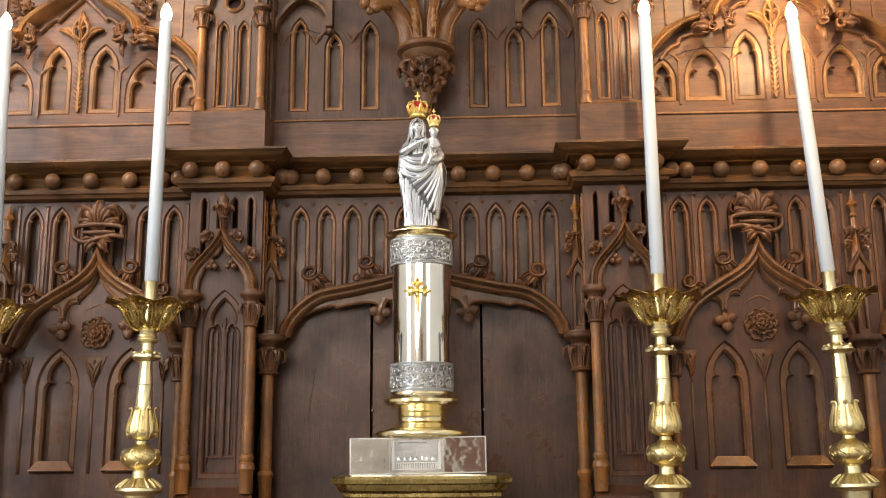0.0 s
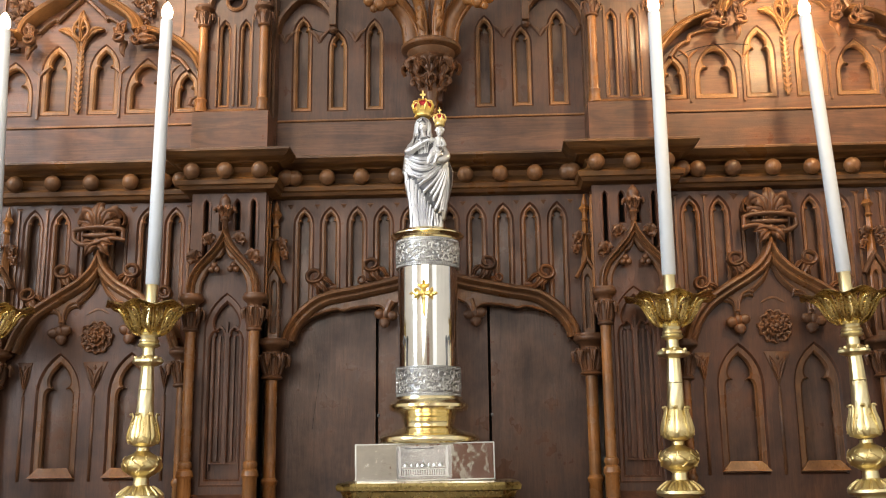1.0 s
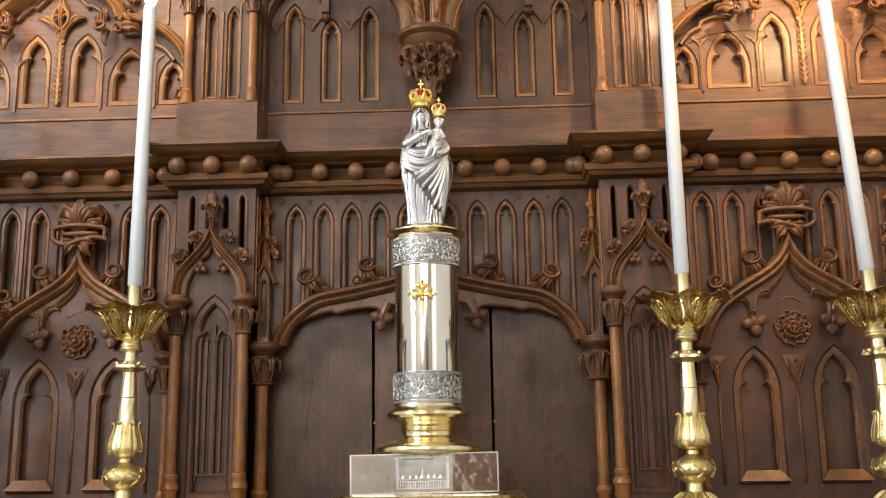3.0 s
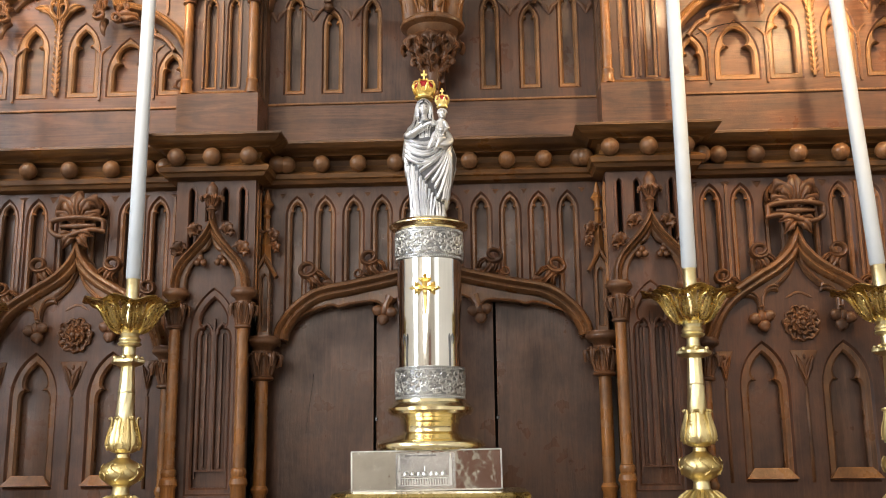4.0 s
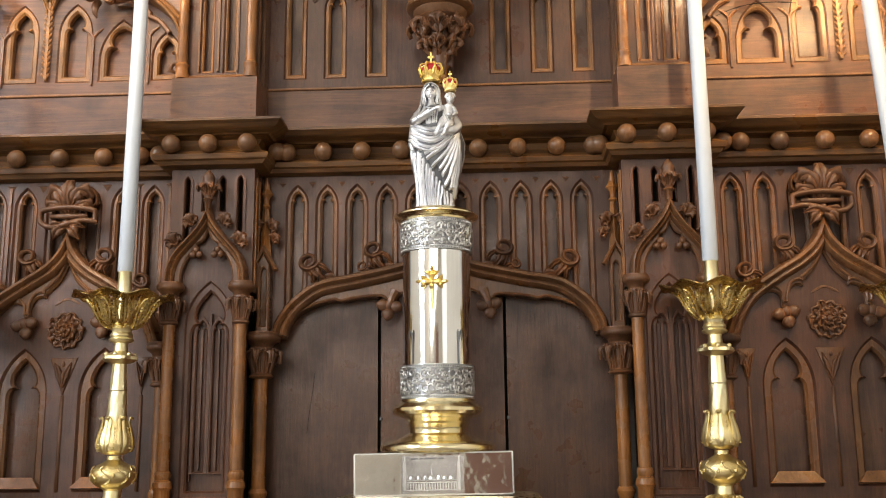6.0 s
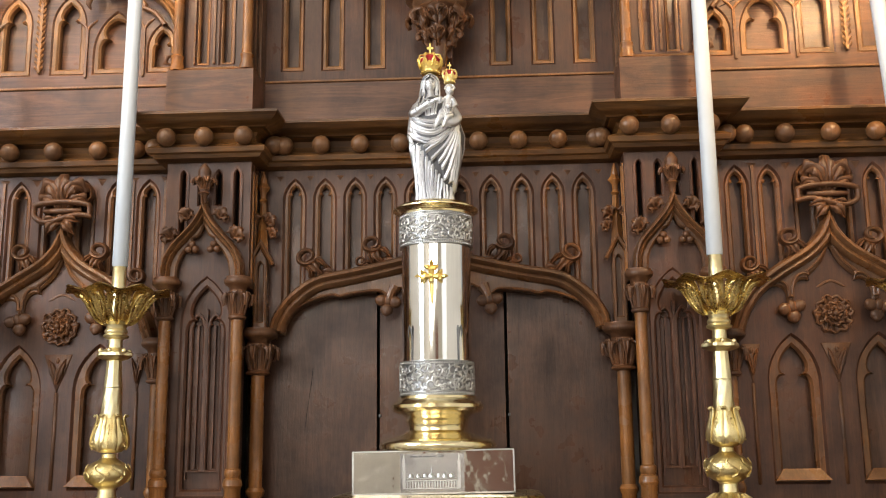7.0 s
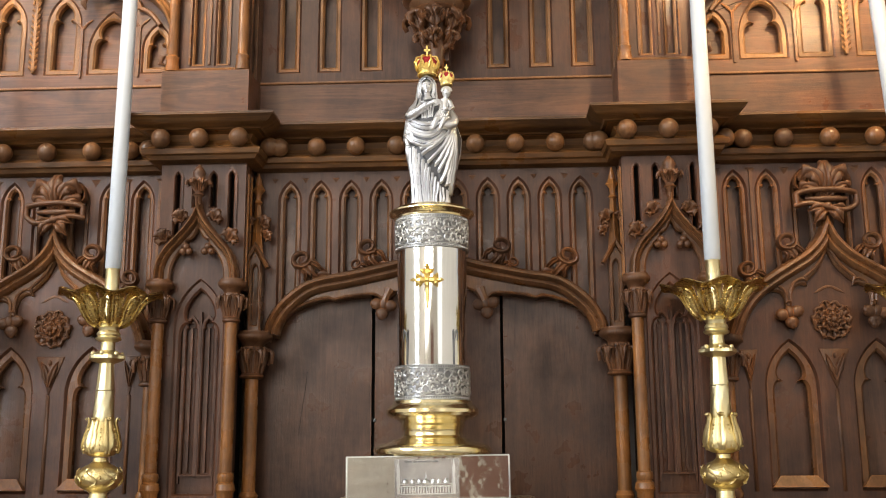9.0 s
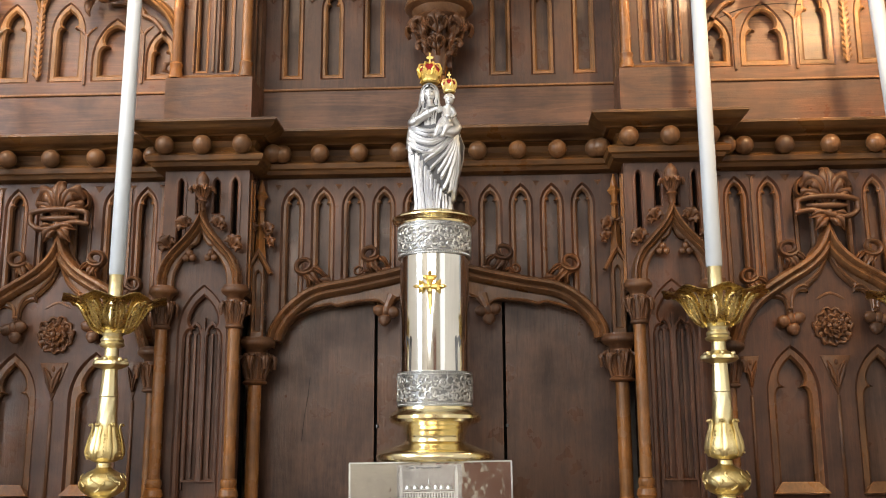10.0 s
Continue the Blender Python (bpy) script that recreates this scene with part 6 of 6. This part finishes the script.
def candlestick(x, y, lean, candle_lean, bulb, top):
    c = thing("candlestick", (x, y, 1.25), "tall polished brass altar candlestick with pierced leaf bowl", "candlestick", "altar candlesticks")
    at = (x, y, 0)
    foot = part("foot", Shape().lathe([(0.070, 1.25), (0.072, 1.265), (0.068, 1.275), (0.054, 1.30), (0.042, 1.34), (0.036, 1.40), (0.044, 1.440), (0.066, 1.448), (0.070, 1.454), (0.068, 1.462), (0.052, 1.474), (0.036, 1.486), (0.024, 1.492), (0.022, 1.512), (0.030, 1.520)], at, 32), BRASS, c)
    for i in range(16):
        a = 2 * math.pi * i / 16
        d = Vector((math.cos(a), math.sin(a), 0))
        s = Shape().tube([Vector((x, y, 1.487)) + d * 0.036, Vector((x, y, 1.474)) + d * 0.054, Vector((x, y, 1.462)) + d * 0.067], [(0.004, 0.004), (0.007, 0.005), (0.007, 0.004)], 6, ref=d)
        part("gadroon", s, BRASS_CAST, foot)
    knop = part("knop", Shape().lathe([(0.028, 1.517), (0.042, 1.524), (0.054, 1.536), (0.0585, 1.551), (0.055, 1.565), (0.042, 1.578), (0.026, 1.586), (0.019, 1.592), (0.018, 1.602)], at, 36), BRASS_CAST, c)
    s = Shape()
    for i in range(8):
        a0 = 2 * math.pi * i / 8
        pts = []
        for q in range(11):
            t = q / 10
            a, zz = a0 + 0.26 * math.sin(5.5 * t), 1.530 + 0.046 * t
            rr = 0.0585 * math.sqrt(max(0.1, 1 - ((zz - 1.552) / 0.044) ** 2)) + 0.001
            pts.append((x + rr * math.cos(a), y + rr * math.sin(a), zz))
        s.tube(pts, [(0.0022, 0.0018)] * 11, 5, ref=(math.cos(a0), math.sin(a0), 0))
        a = a0 + 0.39
        s.ball((x + 0.057 * math.cos(a), y + 0.057 * math.sin(a), 1.552), 0.0042, 7, (1, 1, 1.6))
    part("knop_leaves", s, BRASS_CAST, knop)
    urn = part("urn", Shape().lathe([(0.020, 1.604), (0.032, 1.608), (0.044, 1.616), (0.0475, 1.628), (0.0455, 1.646), (0.039, 1.664), (0.033, 1.682), (0.031, 1.692)], at, 32), BRASS_CAST, c)
    s = Shape()
    for i in range(6):
        a = 2 * math.pi * i / 6 + 0.26
        d = Vector((math.cos(a), math.sin(a), 0))
        o = Vector((x, y, 0))
        s.blade(smooth_path([o + d * 0.042 + Vector((0, 0, 1.612)), o + d * 0.0485 + Vector((0, 0, 1.630)), o + d * 0.043 + Vector((0, 0, 1.660)), o + d * 0.035 + Vector((0, 0, 1.690)), o + d * 0.038 + Vector((0, 0, 1.703)), o + d * 0.044 + Vector((0, 0, 1.698))], 3),
                [0.009] * 3 + [0.015] * 4 + [0.011] * 4 + [0.008] * 3 + [0.006, 0.003], out=d, bulge=0.0022, thick=0.003)
        for k in range(6):
            e = a + 0.52
            rr = 0.0478 - 0.0020 * k
            s.ball((x + rr * math.cos(e), y + rr * math.sin(e), 1.622 + 0.0105 * k), 0.0032, 6)
    part("urn_leaves", s, BRASS_CAST, urn)
    part("plain_stem", Shape().lathe([(0.0228, 1.772), (0.0245, 1.775), (0.0228, 1.779), (0.0190, 1.846), (0.026, 1.850)], at, 40, lambda a, k: (1 + (0.035 * math.cos(10 * a) if k in (2, 3) else 0), 0)), BRASS, c, "faceted upper stem")
    tw = Shape()
    nn, mm = 40, 16
    vs, fs = [], []
    for j in range(mm + 1):
        t = j / mm
        for i in range(nn):
            a = 2 * math.pi * i / nn
            r = 0.0275 - 0.0045 * t + 0.0005 * math.cos(8 * (a - 1.2 * t))
            vs.append((x + r * math.cos(a), y + r * math.sin(a), 1.676 + 0.097 * t))
        if j:
            fs += [((j - 1) * nn + i, (j - 1) * nn + (i + 1) % nn, j * nn + (i + 1) % nn, j * nn + i) for i in range(nn)]
    part("twisted_stem", tw.add(vs, fs), BRASS, c, "spirally fluted lower stem", 50)
    part("disc", Shape().lathe([(0.020, 1.846), (0.038, 1.852), (0.045, 1.858), (0.044, 1.866), (0.032, 1.874), (0.019, 1.880), (0.018, 1.902), (0.024, 1.906)], at, 32,
                               lambda a, k: (1 + (0.10 * math.cos(6 * a) if k in (1, 2, 3) else 0), 0)), BRASS, c)
    for i in range(6):
        a = 2 * math.pi * i / 6 + 0.5
        piece("stud", STUD, c, (x + 0.037 * math.cos(a), y + 0.037 * math.sin(a), 1.871))
    part("collar", Shape().lathe([(0.021, 1.903), (0.031, 1.907), (0.034, 1.912), (0.028, 1.917), (0.031, 1.922), (0.029, 1.928), (0.025, 1.932), (0.027, 1.940), (0.030, 1.946)], at, 28), BRASS, c)
    # leaf bowl: eight pierced acanthus leaves, their tips flaring into a scalloped rim
    prof = smooth_path([(0.032, 1.946), (0.047, 1.954), (0.062, 1.971), (0.074, 1.992), (0.086, 2.012), (0.108, 2.026), (0.136, 2.031)], 4)
    nu, nv = 160, len(prof)
    grid, faces, open_cells = [], [], set()

    def bowl_point(i, j, inset):
        a = 2 * math.pi * i / nu
        u = j / (nv - 1)
        wave = math.cos(8 * a)
        lip = max(0.0, u - 0.55) / 0.45
        r = prof[j].x * (1 + 0.035 * wave * lip + 0.018 * math.cos(24 * a) * lip) + 0.005 * (1 - abs(2 * u - 1)) * abs(wave) - inset
        return (x + r * math.cos(a), y + r * math.sin(a), prof[j].y + lip * (0.004 * wave - 0.006 * lip * (1 - wave) * 0.5) + inset * 0.8)
    for inset in (0.0, 0.0035):
        grid += [bowl_point(i, j, inset) for j in range(nv) for i in range(nu)]
    for j in range(nv - 1):
        for i in range(nu):
            v, w = (j + 0.5) / (nv - 1), ((i + 0.5) / nu * 8) % 1.0
            for cu, cv, ru, rv, slant in ((0.30, 0.40, 0.10, 0.17, 0.25), (0.70, 0.40, 0.10, 0.17, -0.25), (0.36, 0.68, 0.13, 0.08, -0.3), (0.64, 0.68, 0.13, 0.08, 0.3), (0.0, 0.62, 0.07, 0.16, 0), (1.0, 0.62, 0.07, 0.16, 0)):
                if ((w - cu - slant * (v - cv)) / ru) ** 2 + ((v - cv) / rv) ** 2 < 1:
                    open_cells.add((i, j))
    half = nu * nv
    for j in range(nv - 1):
        for i in range(nu):
            if (i, j) in open_cells:
                continue
            k = (i + 1) % nu
            q = (j * nu + i, j * nu + k, (j + 1) * nu + k, (j + 1) * nu + i)
            faces += [q, tuple(half + n for n in reversed(q))]
            for (di, dj), (p, r) in (((0, -1), (q[1], q[0])), ((0, 1), (q[3], q[2])), ((-1, 0), (q[0], q[3])), ((1, 0), (q[2], q[1]))):
                other = ((i + di) % nu, j + dj)
                if other in open_cells or not 0 <= other[1] < nv - 1:
                    faces.append((p, r, half + r, half + p))
    bowl = part("drip_bowl", Shape().add(grid, faces), BRASS_BOWL, c, "pierced brass leaf bowl", 50)
    part("bowl_floor", Shape().lathe([(0.026, 1.940), (0.036, 1.946), (0.040, 1.954), (0.030, 1.962)], at, 32), BRASS, bowl)
    for i in range(8):
        a0 = 2 * math.pi * (i + 0.5) / 8
        s = Shape()
        d = Vector((math.cos(a0), math.sin(a0), -0.9)).normalized()
        for sg in (-1, 1):
            pts = []
            for da, u in ((0.02, 0.04), (0.17, 0.22), (0.27, 0.45), (0.22, 0.68), (0.10, 0.78), (0.05, 0.66), (0.12, 0.56)):
                p = prof[int(u * (nv - 1))]
                a = a0 + sg * da
                pts.append(((p.x + 0.003) * math.cos(a) + x, (p.x + 0.003) * math.sin(a) + y, p.y - 0.003))
            s.tube(smooth_path(pts, 3), [(0.0034, 0.0038)] * 12 + [(0.0028, 0.0032)] * 6 + [(0.004, 0.004)], 6, ref=d)
        spine = [(x + (prof[k].x + 0.004) * math.cos(a0), y + (prof[k].x + 0.004) * math.sin(a0), prof[k].y - 0.002) for k in range(2, nv - 2, 3)]
        s.blade(spine, [0.006 + 0.004 * math.sin(math.pi * k / (len(spine) - 1)) for k in range(len(spine))], out=d, bulge=0.003, thick=0.003)
        part("leaf", s, BRASS_BOWL, bowl)
    part("socket", Shape().lathe([(0.030, 1.955), (0.024, 1.965), (0.0195, 1.975), (0.0185, 2.104), (0.0195, 2.106), (0.0195, 2.110), (0.017, 2.112)], at, 28), BRASS, c)
    c.rotation_euler = (0, math.atan(lean), 0)
    xs = x + lean * 0.856
    cd = thing("candle", (xs, y, 2.106), "tall white candle with a lit flame-shaped bulb", "candle", "altar candles")
    part("stick", Shape().lathe([(0.0195, 2.100), (0.0212, 2.104), (0.0208, 2.4), (0.0198, top - 0.006), (0.017, top), (0.010, top + 0.002)], (xs, y, 0), 28), WAX, cd)
    part("bulb", Shape().lathe([(0.010, 0), (0.0160, 0.008), (0.0185, 0.020), (0.0165, 0.034), (0.010, 0.048), (0.002, 0.060)], (xs, y, top + 0.003), 20), bulb, cd, "glowing flame-shaped bulb")
    cd.rotation_euler = (0, math.atan(candle_lean), 0)


candlestick(-0.862, -0.225, 0.006, 0.004, FLAME, 2.990)
candlestick(0.739, -0.225, 0.004, 0.001, FLAME, 2.966)
candlestick(1.298, -0.225, -0.036, -0.053, FLAME_BRIGHT, 2.938)
candlestick(-1.372, -0.225, 0.002, -0.035, FLAME, 2.972)
